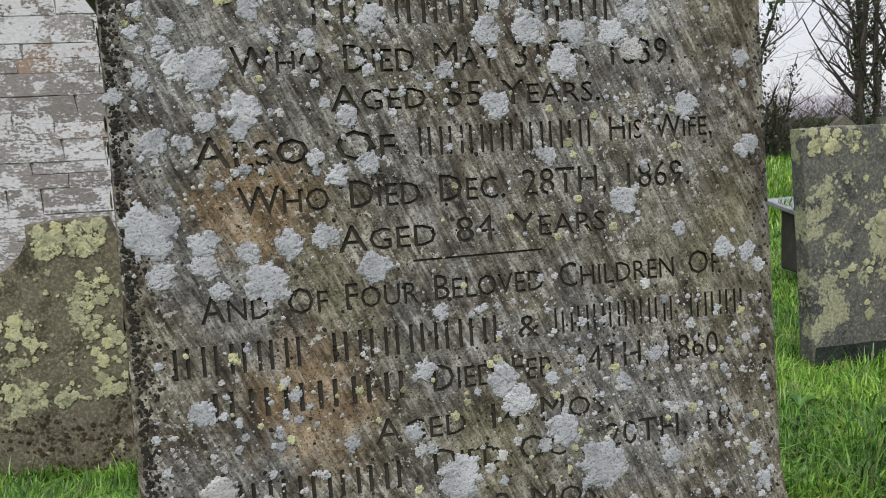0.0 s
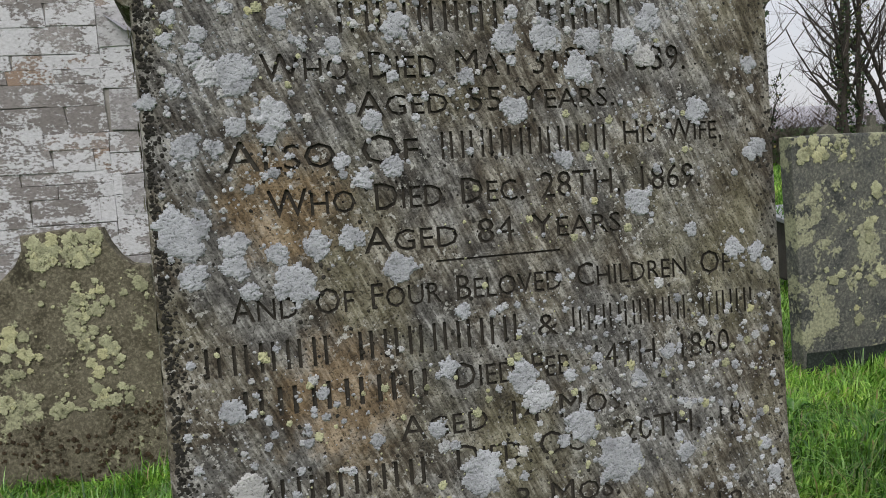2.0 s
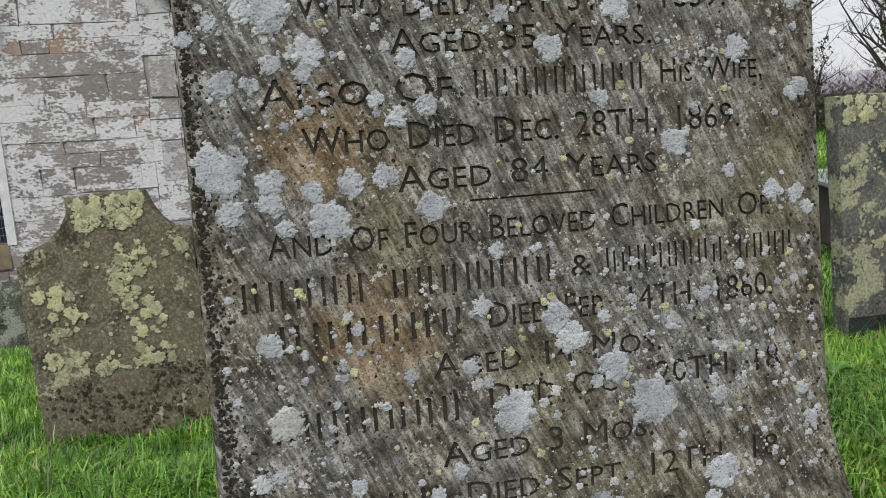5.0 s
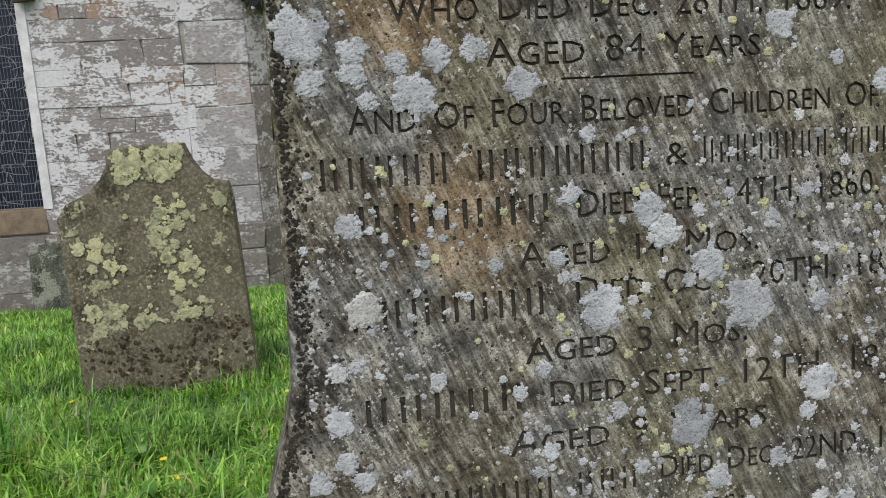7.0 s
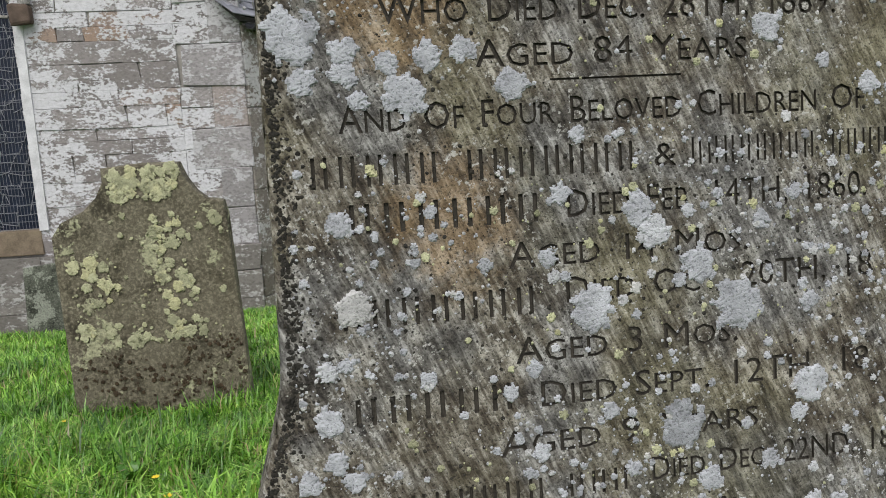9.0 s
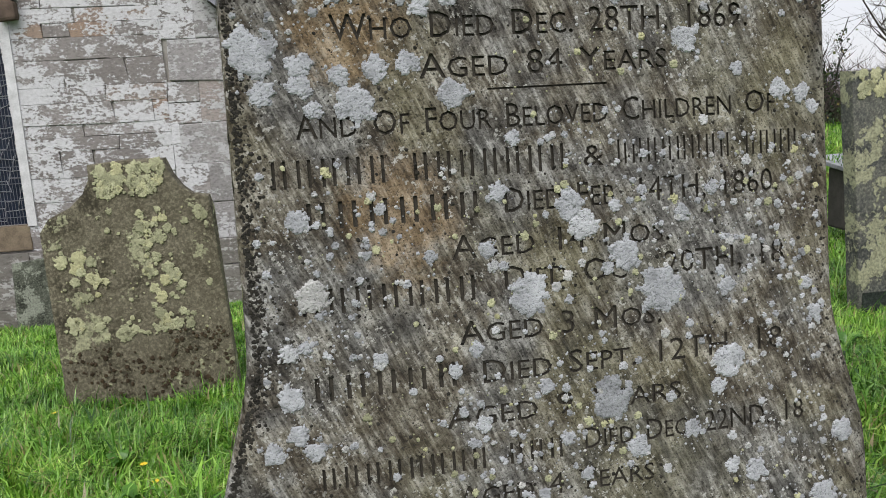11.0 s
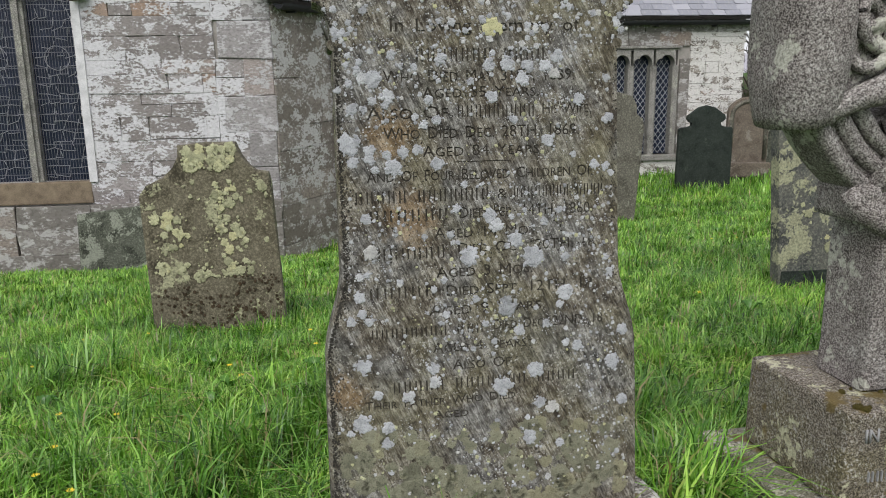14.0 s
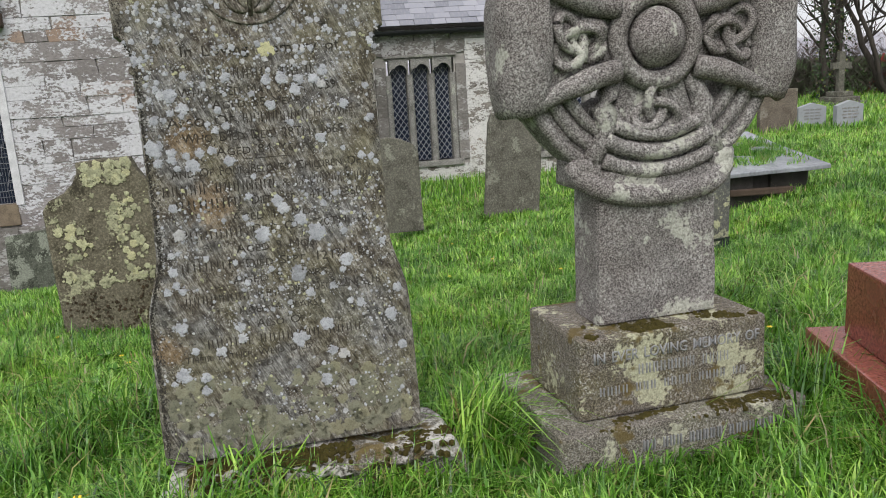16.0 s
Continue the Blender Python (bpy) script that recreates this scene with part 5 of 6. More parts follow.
part("rail", roughen(box(-0.40, 0.15, 0.03, 0.09, 0.24, 0.30, bevel=0.01), 0.02, 6), M_WOOD, tomb, "rotten brown timber")
bm = bmesh.new()
for k in range(6000):
    x, y = rng.gauss(-0.05, 0.22), rng.gauss(0.75, 0.3)
    if noise.noise(Vector((x * 5, y * 5, 2))) < -0.1:
        continue
    if abs(x) > 0.42 or not 0.1 < y < 1.45:
        continue
    z = 0.455 + 0.11 * y + 0.03 * x
    h = rng.uniform(0.02, 0.07)
    dx, dy = rng.uniform(-0.05, 0.05), rng.uniform(-0.05, 0.05)
    a = bm.verts.new((x - 0.004, y, z - 0.01)), bm.verts.new((x + 0.004, y, z - 0.01)), bm.verts.new((x + dx, y + dy, z + h))
    bm.faces.new(a)
tagged(part("moss_and_grass", bm, M_TUFT, tomb), kind="stuff")

FAR_GROUP = "distant headstones"


def far_stone(x, y, w, h, mat, label, top="round", d=0.09):
    if top == "round":
        pts = mirror([(w / 2, -0.2), (w / 2, h * 0.8)] + [(w / 2 * math.cos(a), h * 0.8 + h * 0.2 * math.sin(a)) for a in (math.pi / 2 * k / 5 for k in range(1, 6))])
    elif top == "peak":
        pts = mirror([(w / 2, -0.2), (w / 2, h * 0.82), (w * 0.3, h * 0.9), (0.0, h)])
    else:
        pts = [(-w / 2, -0.2), (w / 2, -0.2), (w / 2, h), (-w / 2, h)]
    return gravestone(label, pts, d, mat, pose(x, y, ground_z(x, y), 0, 0, rng.uniform(-6, 6)), 0.01, 0.002, FAR_GROUP)


arched = far_stone(5.70, 9.85, 0.60, 1.20, M_G, "brown sandstone headstone with a rounded top")
bm = bmesh.new()
tube(bm, [(0.25, -0.005, 0.30), (0.25, -0.005, 0.94)] + [(0.25 * math.cos(a), -0.005, 0.94 + 0.20 * math.sin(a)) for a in (math.pi * k / 12 for k in range(1, 12))] + [(-0.25, -0.005, 0.94), (-0.25, -0.005, 0.30)], 0.028, 8)
part("rim", bm, M_E, arched, "paler moulded rim", smooth=True)
part("foot_ledge", box(-0.33, 0.33, -0.10, 0.0, 0.05, 0.26, bevel=0.02), M_G, arched)
far_stone(6.22, 9.95, 0.38, 0.74, M_D, "low grey slate headstone", "flat")
far_stone(6.86, 8.48, 0.54, 0.62, M_G, "brown sandstone headstone with worn lettering", "flat")
far_stone(7.35, 9.3, 0.45, 0.95, M_E, "grey-brown headstone with a pointed top", "peak")
far_stone(7.79, 9.06, 0.44, 0.36, M_WHITE, "pale marble headstone with a peaked top", "peak")
far_stone(8.22, 8.8, 0.44, 0.37, M_WHITE, "pale marble headstone with a shallow peak", "peak")

for ob in [o for o in scene.objects if o.name.startswith("gravestone") and "pale marble" in str(o.get("label", ""))]:
    bm = bmesh.new()
    for q in range(4):
        bars(bm, -0.14 + 0.02 * (q % 2), 0.14 - 0.02 * (q % 2), 0.25 - 0.045 * q, 0.022, (4, 3, 5), -0.004, 0.002)
    tagged(part("lettering", bm, M_GREY, ob, "worn grey letters"), kind="stuff")

wx, wy = 7.18, 11.56
wood_cross = thing("wooden_cross", pose(wx, wy, 0.0), "plain brown wooden grave cross", "cross")
part("post", box(-0.05, 0.05, -0.03, 0.03, ground_z(wx, wy) - 0.1, 1.04, bevel=0.006), M_WOOD, wood_cross)
part("crossbar", box(-0.20, 0.20, -0.035, 0.035, 0.80, 0.89, bevel=0.006), M_WOOD, wood_cross)

fx, fy = 11.06, 12.85
far_cross = thing("stone_cross", pose(fx, fy, ground_z(fx, fy)), "pale stone memorial cross on three steps", "cross")
for k, (w, z) in enumerate(((0.36, 0.0), (0.27, 0.10), (0.18, 0.20))):
    part("step", box(-w, w, -w, w, z - 0.2 * (k == 0), z + 0.10, bevel=0.015), M_E, far_cross)
part("shaft", box(-0.065, 0.065, -0.05, 0.05, 0.30, 1.08, bevel=0.012), M_E, far_cross)
part("crossbar", box(-0.21, 0.21, -0.048, 0.048, 0.74, 0.87, bevel=0.012), M_E, far_cross)

bx, by = 15.6, 17.6
barrier = thing("red_barrier", pose(bx, by, ground_z(bx, by) + 0.1, 0, 25, 0), "leaning red plastic barrier beyond the graves", "barrier")
for z in (0.2, 0.5, 0.8):
    part("rail", box(-0.16, 0.16, -0.03, 0.03, z, z + 0.07, bevel=0.01), M_RED, barrier)
for x in (-0.16, 0.12):
    part("post", box(x, x + 0.04, -0.035, 0.035, -0.3, 1.0, bevel=0.01), M_RED, barrier)


def limb(bm, twigs, p, d, length, radius, depth, r):
    n = 6
    pts, rad, q, dd = [], [], Vector(p), Vector(d).normalized()
    for k in range(n + 1):
        pts.append(q.copy())
        rad.append(radius * (1 - 0.55 * k / n))
        dd = (dd + Vector((r.gauss(0, 0.13), r.gauss(0, 0.13), r.gauss(0.05, 0.08)))).normalized()
        q = q + dd * length / n
    tube(bm if radius > 0.02 else twigs, pts, rad, 7 if radius > 0.05 else 4, radius > 0.05)
    if depth <= 0:
        return
    for k in range(r.randint(2, 4) + (depth > 2)):
        i = r.randint(2, n)
        side = Vector((r.gauss(0, 1), r.gauss(0, 1), r.gauss(0.35, 0.5))).normalized()
        limb(bm, twigs, pts[i], dd * 0.55 + side * 0.75, length * r.uniform(0.5, 0.75), rad[i] * r.uniform(0.45, 0.7), depth - 1, r)


def tree(x, y, height, radius, seed, ivy, lean=(0, 0), label="bare winter tree with thin twigs", stems=1, order=4):
    r = random.Random(seed)
    t = thing("tree", pose(x, y, ground_z(x, y) - 0.15), label, "tree", "bare trees beyond the churchyard")
    bm, tw, lv = bmesh.new(), bmesh.new(), bmesh.new()
    for stem in range(stems):
        sx, sy = (0, 0) if stems == 1 else (r.gauss(0, 0.16), r.gauss(0, 0.16))
        bend = Vector((lean[0] + (r.gauss(0, 0.16) if stems > 1 else 0), lean[1] + (r.gauss(0, 0.16) if stems > 1 else 0), 0))
        hh = height * (1 if stems == 1 else r.uniform(0.6, 1.0))
        rr = radius * (1 if stems == 1 else r.uniform(0.4, 0.8))
        pts = [(sx + bend.x * k / 10 * hh + r.gauss(0, 0.05), sy + bend.y * k / 10 * hh + r.gauss(0, 0.05), hh * k / 10) for k in range(11)]
        rad = [rr * (1 - 0.78 * k / 10) for k in range(11)]
        tube(bm, pts, rad, 10)
        for k in range(9 if stems > 1 else 14):
            i = r.randint(2, 10)
            a = r.uniform(0, 6.28)
            limb(bm, tw, pts[i], (math.cos(a), math.sin(a), r.uniform(0.4, 1.6)), hh * r.uniform(0.2, 0.4), rad[i] * 0.5, order - 1, r)
        for k in range(ivy // stems):
            f = r.random()
            i = min(8, int(f * 9))
            c = Vector(pts[i]).lerp(Vector(pts[i + 1]), r.random())
            a = r.uniform(0, 6.28)
            d = (rad[i] + abs(r.gauss(0.05, 0.13))) * (1.1 - 0.3 * f)
            c += Vector((d * math.cos(a), d * math.sin(a), 0))
            s = r.uniform(0.018, 0.042)
            ax = Vector((r.gauss(0, 1), r.gauss(0, 1), r.gauss(0, 1))).normalized()
            b1 = ax.orthogonal().normalized() * s
            b2 = ax.cross(b1)
            lv.faces.new([lv.verts.new(c + e) for e in (b1, b2, -b1 * 1.1, -b2)])
    part("trunk", bm, M_BARK, t, smooth=True)
    part("crown", tw, M_TWIG, t, "fine bare twigs")
    if ivy:
        tagged(part("ivy", lv, M_IVY, t, "dark ivy leaves round the trunk"), kind="stuff")
    else:
        lv.free()
    return t


tree(12.0, 14.65, 6.5, 0.085, 1, 900, (-0.02, 0))
tree(12.32, 14.75, 6.8, 0.075, 2, 700, (0.01, 0))
tree(13.4, 14.1, 6.0, 0.15, 3, 0, (-0.16, 0), "bare leaning winter tree with forked limbs", 2)
tree(13.75, 13.8, 7.0, 0.13, 4, 4200, (0.02, 0), "bare tree with thickly ivied trunk")
tree(14.6, 13.3, 6.5, 0.12, 8, 3000, (0.03, 0), "bare tree with ivied trunk")
tree(8.05, 13.9, 4.4, 0.09, 5, 2600, (0.06, 0), "ivied bushy tree behind the church corner", 5, 3)
tree(10.9, 16.3, 2.8, 0.07, 6, 900, (0.0, 0), "bushy bare thorn tree with ivy", 5, 3)
tree(17.0, 21.0, 6.0, 0.16, 7, 500)


def hedge(seed):
    r = random.Random(seed)
    bm = bmesh.new()
    for k in range(30000):
        t = r.random()
        x, y = 7.0 + 12 * t + r.gauss(0, 0.4), 19.5 - 4.5 * t + r.gauss(0, 0.45)
        h = abs(r.gauss(0.55, 0.42)) * (1.0 + 0.35 * noise.noise(Vector((x * 0.9, y * 0.9, 0))))
        c = Vector((x, y, ground_z(x, y) + h))
        d = Vector((r.gauss(0, 0.5), r.gauss(0, 0.5), 1)).normalized() * r.uniform(0.15, 0.45)
        s = d.orthogonal().normalized() * r.uniform(0.008, 0.03)
        bm.faces.new([bm.verts.new(c - s), bm.verts.new(c + s), bm.verts.new(c + d)])
    return tagged(new("hedge", mesh_of(bm, "hedge", M_SCRUB)), "brown scrubby winter hedge along the boundary", "hedge", kind="stuff")


hedge(9)

# far hills: one ridge all round
bm = bmesh.new()
N = 120
rings = []
for rad, base in ((420, -5.0), (520, 7.0), (640, 12.0), (860, 11.0)):
    ring = []
    for k in range(N):
        a = 2 * math.pi * k / N
        z = base * (0.75 + 0.45 * noise.noise(Vector((math.cos(a) * 2.1, math.sin(a) * 2.1, rad * 0.01)))) if base > 0 else base
        ring.append(bm.verts.new((rad * math.cos(a), rad * math.sin(a), z)))
    rings.append(ring)
for p, q in zip(rings, rings[1:]):
    for k in range(N):
        j = (k + 1) % N
        bm.faces.new((p[k], p[j], q[j], q[k]))
single("backdrop_hills", bm, M_HILL, "far hills with haze put into their grey colour, under an overcast sky", "hills", kind="structure", smooth=True)



# ---- masonry pieces ----
quoins = []
z, wide = -0.05, True
lay_wall(wall, "stone", W_X0, W_X1, -1.2, -0.05, -0.05, M_GREY, (0.2, 0.32), (0.4, 0.85))
while z < 3.0:
    h = rng.uniform(0.34, 0.41)
    w = rng.uniform(0.55, 0.66) if wide else rng.uniform(0.30, 0.40)
    lay_stone(wall, "quoin", W_X1 - w, W_X1, z, z + h, -0.006, M_QUOIN, 0.35, 0.006)
    quoins.append((W_X1 - w, W_X1 + 0.1, z, z + h))
    z, wide = z + h, not wide
holes = [(-5.3, WIN_X1 - 0.0, -0.05, SILL), (WIN_X0, WIN_X1, SILL, 3.9)]
z = -0.05
lay_wall(wall, "stone", -5.6, -1.5, -0.05, 3.0, 0.0, M_WASH, (0.10, 0.27), (0.22, 0.95), holes)
for x0, x1, z0, z1 in quoins:
    if x0 > -1.45:
        lay_stone(wall, "stone", -1.5, x0, z0, (z0 + z1) / 2, 0.0, M_WASH)
        lay_stone(wall, "stone", -1.5, x0, (z0 + z1) / 2, z1, 0.0, M_WASH)
lay_wall(wall_r, "stone", 0.004, RET_LEN, -1.25, 2.08, 0.0, M_RETURN, (0.22, 0.36), (0.35, 0.75))
lay_wall(wall_b, "stone", -0.23, 0.5, -1.2, 2.15, 0.0, M_GREY, (0.22, 0.34), (0.4, 0.8))
v_holes = [(c - 1.5 * s - 0.2, c + 1.5 * s + 0.2, V_SILL - 0.09, EAVE) for c, s in V_WINS]
lay_wall(wall_v, "stone", 1.0, V_X1, -0.3, EAVE - 0.15, 0.0, M_RUBBLE, (0.08, 0.17), (0.2, 0.55), v_holes)
for c, s in V_WINS:
    for sg in (-1, 1):
        zz = V_SILL
        while zz < V_TOP:
            h = rng.uniform(0.3, 0.45)
            a, b = sorted((c + sg * (1.5 * s + 0.045), c + sg * (1.5 * s + 0.2)))
            lay_stone(wall_v, "surround_stone", a, b, zz, min(zz + h, V_TOP + 0.3), -0.01, M_GREY)
            zz += h
    for k in range(3):
        a = c - 1.5 * s - 0.2 + k * (3 * s + 0.4) / 3
        lay_stone(wall_v, "surround_stone", a, a + (3 * s + 0.4) / 3, V_TOP + 0.31, EAVE - 0.15, -0.01, M_GREY)
for k in range(9):
    lay_stone(wall_v, "eaves_stone", 1.0 + 0.56 * k, 1.56 + 0.56 * k, EAVE - 0.15, EAVE + 0.02, -0.02, M_GREY)


# ---- grass ----
def blades(name, pts, height, width, bend, mat, label, seed, parent=None):
    """Curved tapering blades, one at each point, joined into one mesh."""
    g = np.random.default_rng(seed)
    n = len(pts)
    base = np.array(pts, dtype=float)
    bx, by = base[:, 0], base[:, 1]
    drift = np.sin(bx * 7.3 + 2.1 * np.sin(by * 5.1 + seed)) + np.sin(by * 8.7 + 1.7 * np.sin(bx * 6.3)) + 0.8 * np.sin(bx * 17 + by * 13)
    h = height * g.uniform(0.45, 1.25, n) * (1.0 + 0.22 * np.sin(bx * 3.1 + 1.3 * np.sin(by * 4.2)) + 0.15 * np.sin(bx * 11 - by * 9))
    a = 1.3 * drift + g.normal(0, 1.25, n)
    lean = bend * g.uniform(0.1, 1.0, n) * h
    w = width * (0.55 + 1.1 * g.random(n) ** 2)
    dirx, diry = np.cos(a), np.sin(a)
    sx, sy = -diry * w / 2, dirx * w / 2
    v = np.zeros((n, 5, 3))
    v[:, 0] = base + np.stack([sx, sy, -0.01 + 0 * sx], 1)
    v[:, 1] = base + np.stack([-sx, -sy, -0.01 + 0 * sx], 1)
    mid = base + np.stack([dirx * lean * 0.35, diry * lean * 0.35, 0.58 * h], 1)
    v[:, 2] = mid + np.stack([-sx * 0.8, -sy * 0.8, 0 * sx], 1)
    v[:, 3] = mid + np.stack([sx * 0.8, sy * 0.8, 0 * sx], 1)
    v[:, 4] = base + np.stack([dirx * lean, diry * lean, h * (1 - 0.25 * (lean / h) ** 2)], 1)
    me = bpy.data.meshes.new(name)
    me.vertices.add(n * 5)
    me.vertices.foreach_set("co", v.ravel())
    o = 5 * np.arange(n)[:, None]
    loops = np.concatenate([o + [0, 1, 2, 3], o + [3, 2, 4]], 1)
    me.loops.add(n * 7)
    me.loops.foreach_set("vertex_index", loops.ravel().astype(np.int32))
    me.polygons.add(n * 2)
    starts = (7 * np.arange(n)[:, None] + [0, 4]).ravel()
    me.polygons.foreach_set("loop_start", starts.astype(np.int32))
    me.update(calc_edges=True)
    me.materials.append(mat)
    ob = new(name, me)
    if parent is not None:
        ob.parent = parent
    return tagged(ob, label, "grass", kind="stuff")


def ground_grid():
    gx, gy = np.linspace(-9, 26, 351), np.linspace(-3, 24, 271)
    gz = np.array([[ground_z(x, y) for x in gx] for y in gy])
    return gx, gy, gz


GX, GY, GZ = ground_grid()


def lift(xy):
    """Ground height under many points."""
    i = np.clip((xy[:, 0] - GX[0]) / (GX[1] - GX[0]), 0, len(GX) - 1.001)
    j = np.clip((xy[:, 1] - GY[0]) / (GY[1] - GY[0]), 0, len(GY) - 1.001)
    i0, j0 = i.astype(int), j.astype(int)
    u, w = i - i0, j - j0
    return (GZ[j0, i0] * (1 - u) + GZ[j0, i0 + 1] * u) * (1 - w) + (GZ[j0 + 1, i0] * (1 - u) + GZ[j0 + 1, i0 + 1] * u) * w


KEEP_OUT = [(-0.22, 1.0, 0.53, 0.86), (0.92, 1.78, 0.50, 1.08), (-8.0, -0.87, 8.0, 24.0), (-0.86, 0.95, 9.15, 24.0), (0.9, 6.1, 10.55, 24.0), (2.05, 3.0, 0.0, 0.9)]


def strew(x0, x1, y0, y1, density, seed, clump=0.0):
    g = np.random.default_rng(seed)
    n = int((x1 - x0) * (y1 - y0) * density)
    xy = np.stack([g.uniform(x0, x1, n), g.uniform(y0, y1, n)], 1)
    if clump:
        c = np.sin(xy[:, 0] * 5.1 + 2 * np.sin(xy[:, 1] * 3.3)) * np.sin(xy[:, 1] * 4.7 + 1.5 * np.sin(xy[:, 0] * 2.9)) + g.normal(0, 0.5, n)
        xy = xy[c > clump]
    for a, b, c0, d in KEEP_OUT:
        xy = xy[~((xy[:, 0] > a) & (xy[:, 0] < b) & (xy[:, 1] > c0) & (xy[:, 1] < d))]
    # only what lies in the wedge before the path
    xy = xy[(xy[:, 0] > -1.0 - 0.62 * (xy[:, 1] + 1.3)) & (xy[:, 0] < 1.2 + 0.95 * (xy[:, 1] + 1.3))]
    return np.concatenate([xy, lift(xy)[:, None]], 1)


blades("grass_near", strew(-3.5, 5.0, 0.0, 3.6, 8200, 1), 0.085, 0.0070, 1.5, M_GRASS, "short fresh green grass", 1)
blades("grass_middle", strew(-6.5, 9.0, 3.6, 8.2, 2300, 2), 0.085, 0.0095, 1.4, M_GRASS, "short fresh green grass", 2)
blades("grass_far", strew(-1.0, 14.0, 8.2, 13.5, 900, 3), 0.10, 0.010, 0.8, M_GRASS, "short fresh green grass", 3)
blades("grass_distant", strew(5.0, 25.0, 8.0, 22.0, 160, 4), 0.14, 0.02, 0.8, M_GRASS, "rough green grass", 4)
blades("long_grass", strew(-3.5, 5.0, 0.0, 5.0, 3200, 5, 0.62), 0.14, 0.0055, 1.6, M_TUFT, "longer dark grass in clumps", 5)


def tuft(x, y, count, spread, h, seed, label="thick tuft of long green grass"):
    g = np.random.default_rng(seed)
    xy = np.stack([x + g.normal(0, spread, count), y + g.normal(0, spread, count)], 1)
    p = np.concatenate([xy, lift(xy)[:, None]], 1)
    return tagged(blades("grass_tuft", p, h, 0.0068, 1.7, M_TUFT if seed % 3 else M_GRASS, label, seed), category="grass tuft", group="grass tufts")


for k, (x, y, c, s, h) in enumerate([(-0.52, 1.35, 350, 0.10, 0.22), (-0.25, 0.62, 240, 0.07, 0.16), (0.80, 0.66, 160, 0.05, 0.15), (0.80, 1.0, 160, 0.06, 0.13), (0.55, 0.46, 220, 0.12, 0.11),
                                     (0.95, 0.40, 90, 0.07, 0.09), (1.35, 0.36, 200, 0.16, 0.11), (1.84, 0.66, 260, 0.06, 0.22), (0.12, 0.50, 300, 0.12, 0.12), (-0.9, 3.34, 300, 0.22, 0.10),
                                     (-0.1, 0.45, 300, 0.12, 0.17), (1.95, 0.72, 200, 0.08, 0.2), (-0.55, 1.0, 420, 0.10, 0.21), (-0.95, 1.7, 380, 0.13, 0.19), (-0.35, 1.9, 300, 0.12, 0.16),
                                     (-1.35, 2.4, 320, 0.15, 0.17), (0.95, 1.5, 280, 0.13, 0.15), (2.3, 1.6, 360, 0.2, 0.17), (1.85, 0.32, 420, 0.14, 0.18), (1.9, 2.1, 300, 0.18, 0.15), (0.75, 0.75, 260, 0.07, 0.19)]):
    tuft(x, y, c, s, h, 40 + k)

# broad dock leaves and small yellow flowers in the turf
for k in range(9):
    x, y = [(-0.62, 2.0), (-0.75, 2.35), (-0.45, 1.6), (2.6, 4.9), (-1.3, 1.9), (-0.3, 2.2), (3.1, 5.4), (-0.66, 1.75), (1.9, 2.6)][k]
    plant = thing("broad_leaf_weed", pose(x, y, ground_z(x, y)), "small broad-leaved green weed in the grass", "weed", "weeds in the grass")
    for q in range(6):
        a, ln = rng.uniform(0, 6.28), rng.uniform(0.028, 0.05)
        bm = bmesh.new()
        top = []
        for s in range(7):
            t = s / 6
            w = ln * 0.33 * math.sin(math.pi * min(0.97, t + 0.06)) + 0.001
            r0 = 0.012 + ln * t
            zz = 0.045 + 0.04 * math.sin(2.2 * t)
            l = bm.verts.new((r0 * math.cos(a) - w * math.sin(a), r0 * math.sin(a) + w * math.cos(a), zz))
            c = bm.verts.new((r0 * math.cos(a), r0 * math.sin(a), zz - 0.006))
            r = bm.verts.new((r0 * math.cos(a) + w * math.sin(a), r0 * math.sin(a) - w * math.cos(a), zz))
            if top:
                bm.faces.new((top[0], l, c, top[1])), bm.faces.new((top[1], c, r, top[2]))
            top = (l, c, r)
        part("leaf", bm, M_TUFT, plant, smooth=True)

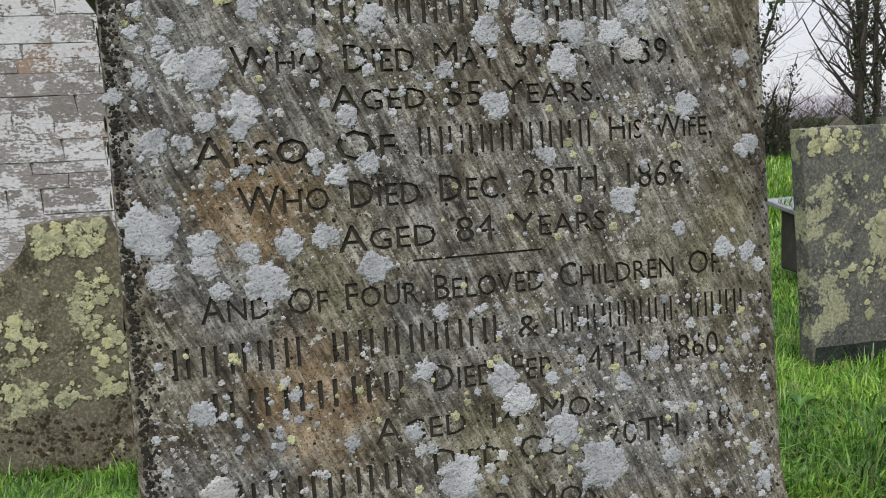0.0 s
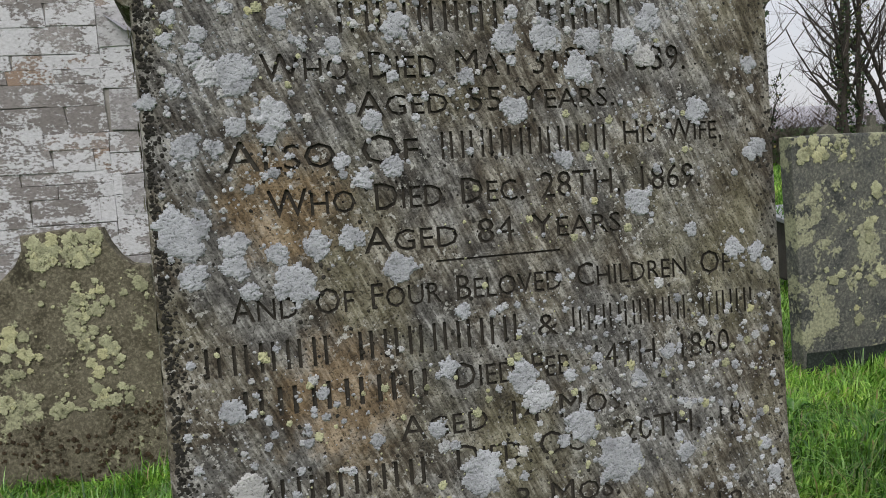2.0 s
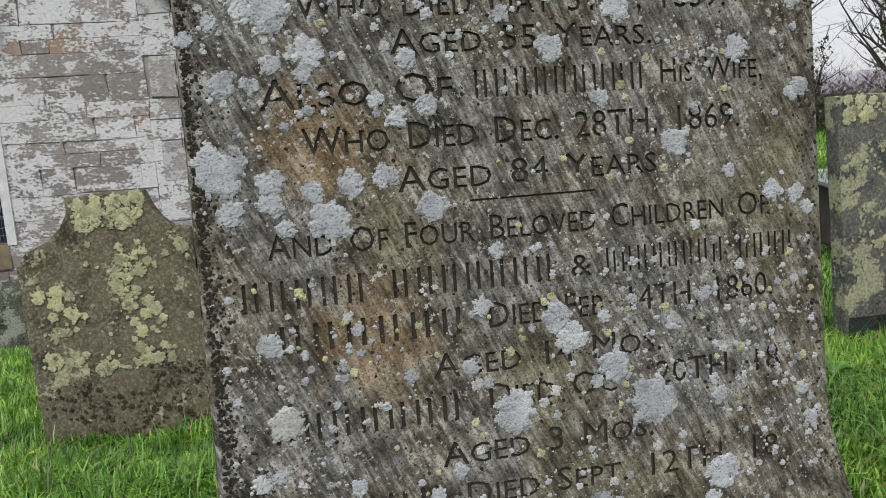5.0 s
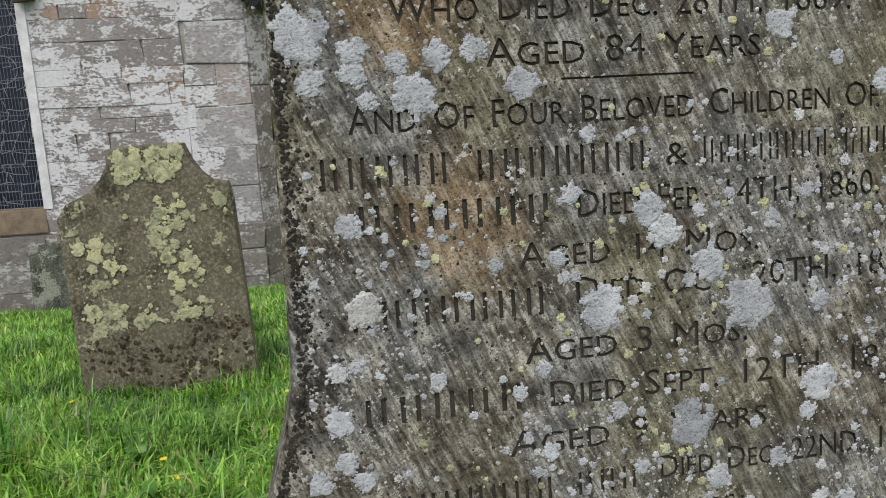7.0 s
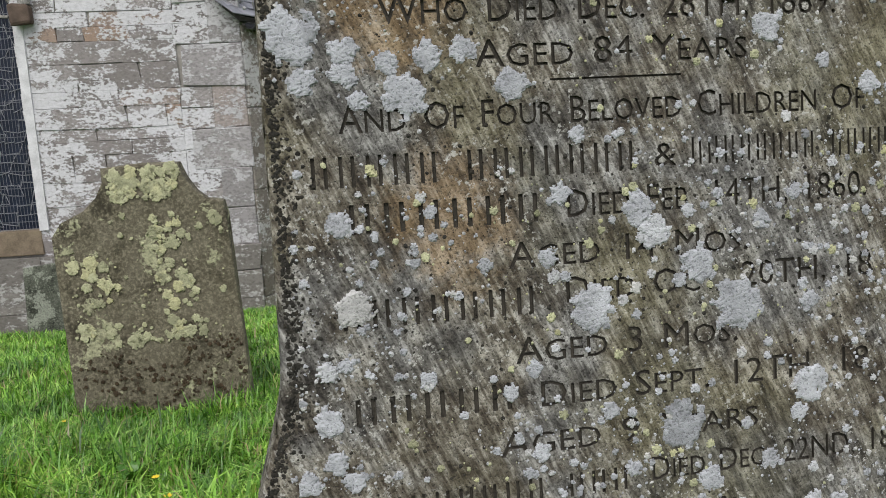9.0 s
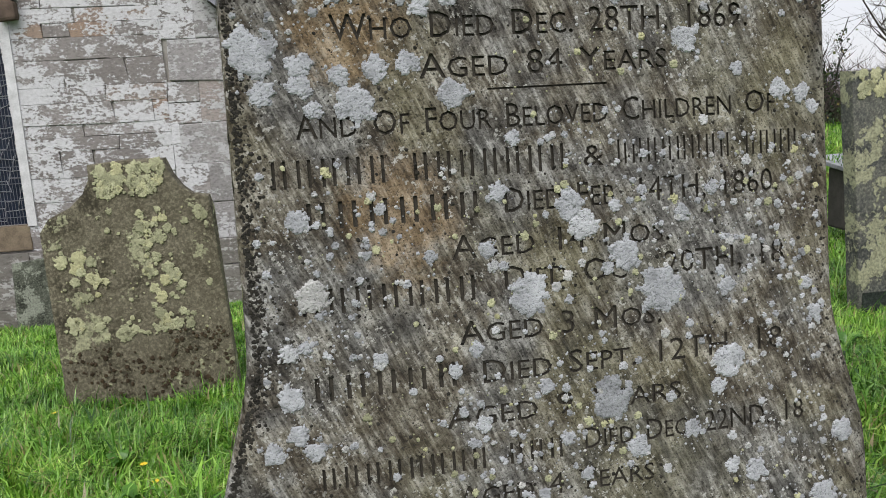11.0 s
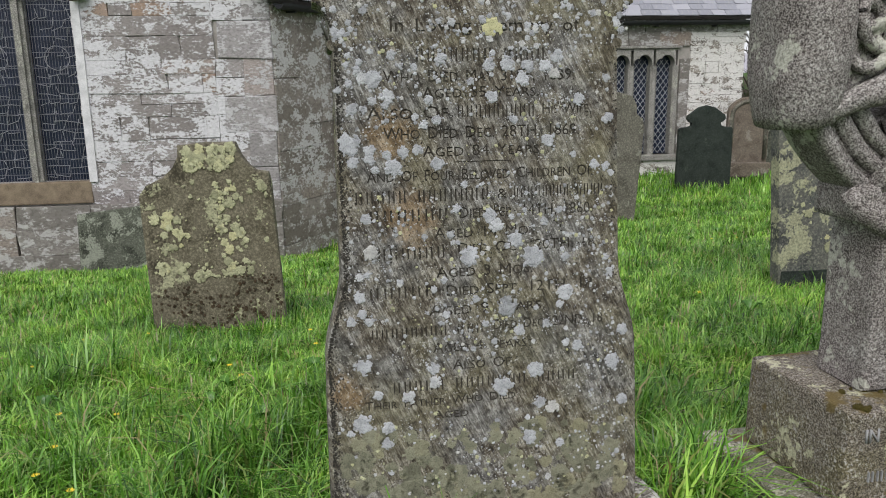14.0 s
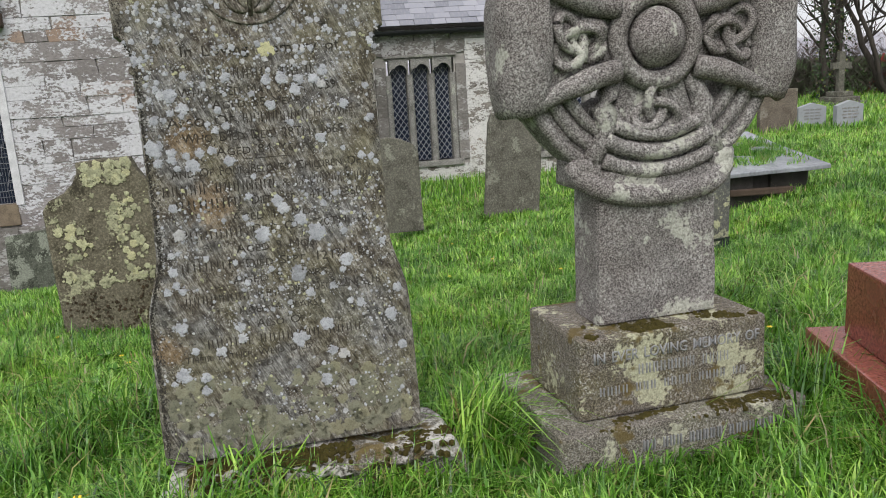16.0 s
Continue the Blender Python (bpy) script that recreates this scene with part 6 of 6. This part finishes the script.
FLOWERS = random.Random(21)
for k in range(34):
    x, y = (FLOWERS.uniform(-1.8, -0.3), FLOWERS.uniform(0.9, 3.2)) if k < 20 else (FLOWERS.uniform(0.6, 3.0), FLOWERS.uniform(0.4, 5.0))
    if any(a < x < b and c < y < d for a, b, c, d in KEEP_OUT):
        continue
    fl = thing("yellow_flower", pose(x, y, ground_z(x, y) + 0.06 + 0.02 * FLOWERS.random()), "small yellow celandine flower in the grass", "flower", "celandines")
    bm = bmesh.new()
    for q in range(8):
        a = 2 * math.pi * q / 8
        d, s = Vector((math.cos(a), math.sin(a), 0.25)), Vector((-math.sin(a), math.cos(a), 0)) * 0.0035
        bm.faces.new([bm.verts.new(d * 0.002 - s * 0.4), bm.verts.new(d * 0.009 - s), bm.verts.new(d * 0.013), bm.verts.new(d * 0.009 + s), bm.verts.new(d * 0.002 + s * 0.4)])
    part("petals", bm, M_PETAL, fl)
    bm = bmesh.new()
    tube(bm, [(0, 0, -0.085), (0.004, 0, -0.04), (0, 0, 0)], 0.0012, 5)
    part("stalk", bm, M_TUFT, fl)

# a low clump of bright yellow blossom beside the headstone
cx, cy = -0.355, 0.32
clump = thing("yellow_blossom_clump", pose(cx, cy, ground_z(cx, cy)), "low clump of bright yellow blossom in the grass", "flowers")
CLUMP = random.Random(61)
bm = bmesh.new()
for k in range(110):
    c = Vector((CLUMP.gauss(0, 0.022), CLUMP.gauss(0, 0.016), 0.175 + 0.05 * CLUMP.random()))
    ax = Vector((CLUMP.gauss(0, 0.6), CLUMP.gauss(0, 0.6), 1)).normalized()
    p = ax.orthogonal().normalized() * 0.0055
    q = ax.cross(p)
    bm.faces.new([bm.verts.new(c + e) for e in (p, q, -p, -q)])
part("petals", bm, M_PETAL, clump)
for k in range(12):
    a = CLUMP.uniform(0, 6.28)
    bm = bmesh.new()
    tube(bm, [(0, 0, -0.02), (0.008 * math.cos(a), 0.008 * math.sin(a), 0.09), (0.026 * math.cos(a), 0.018 * math.sin(a), 0.19)], 0.0014, 5)
    part("stalk", bm, M_TUFT, clump)
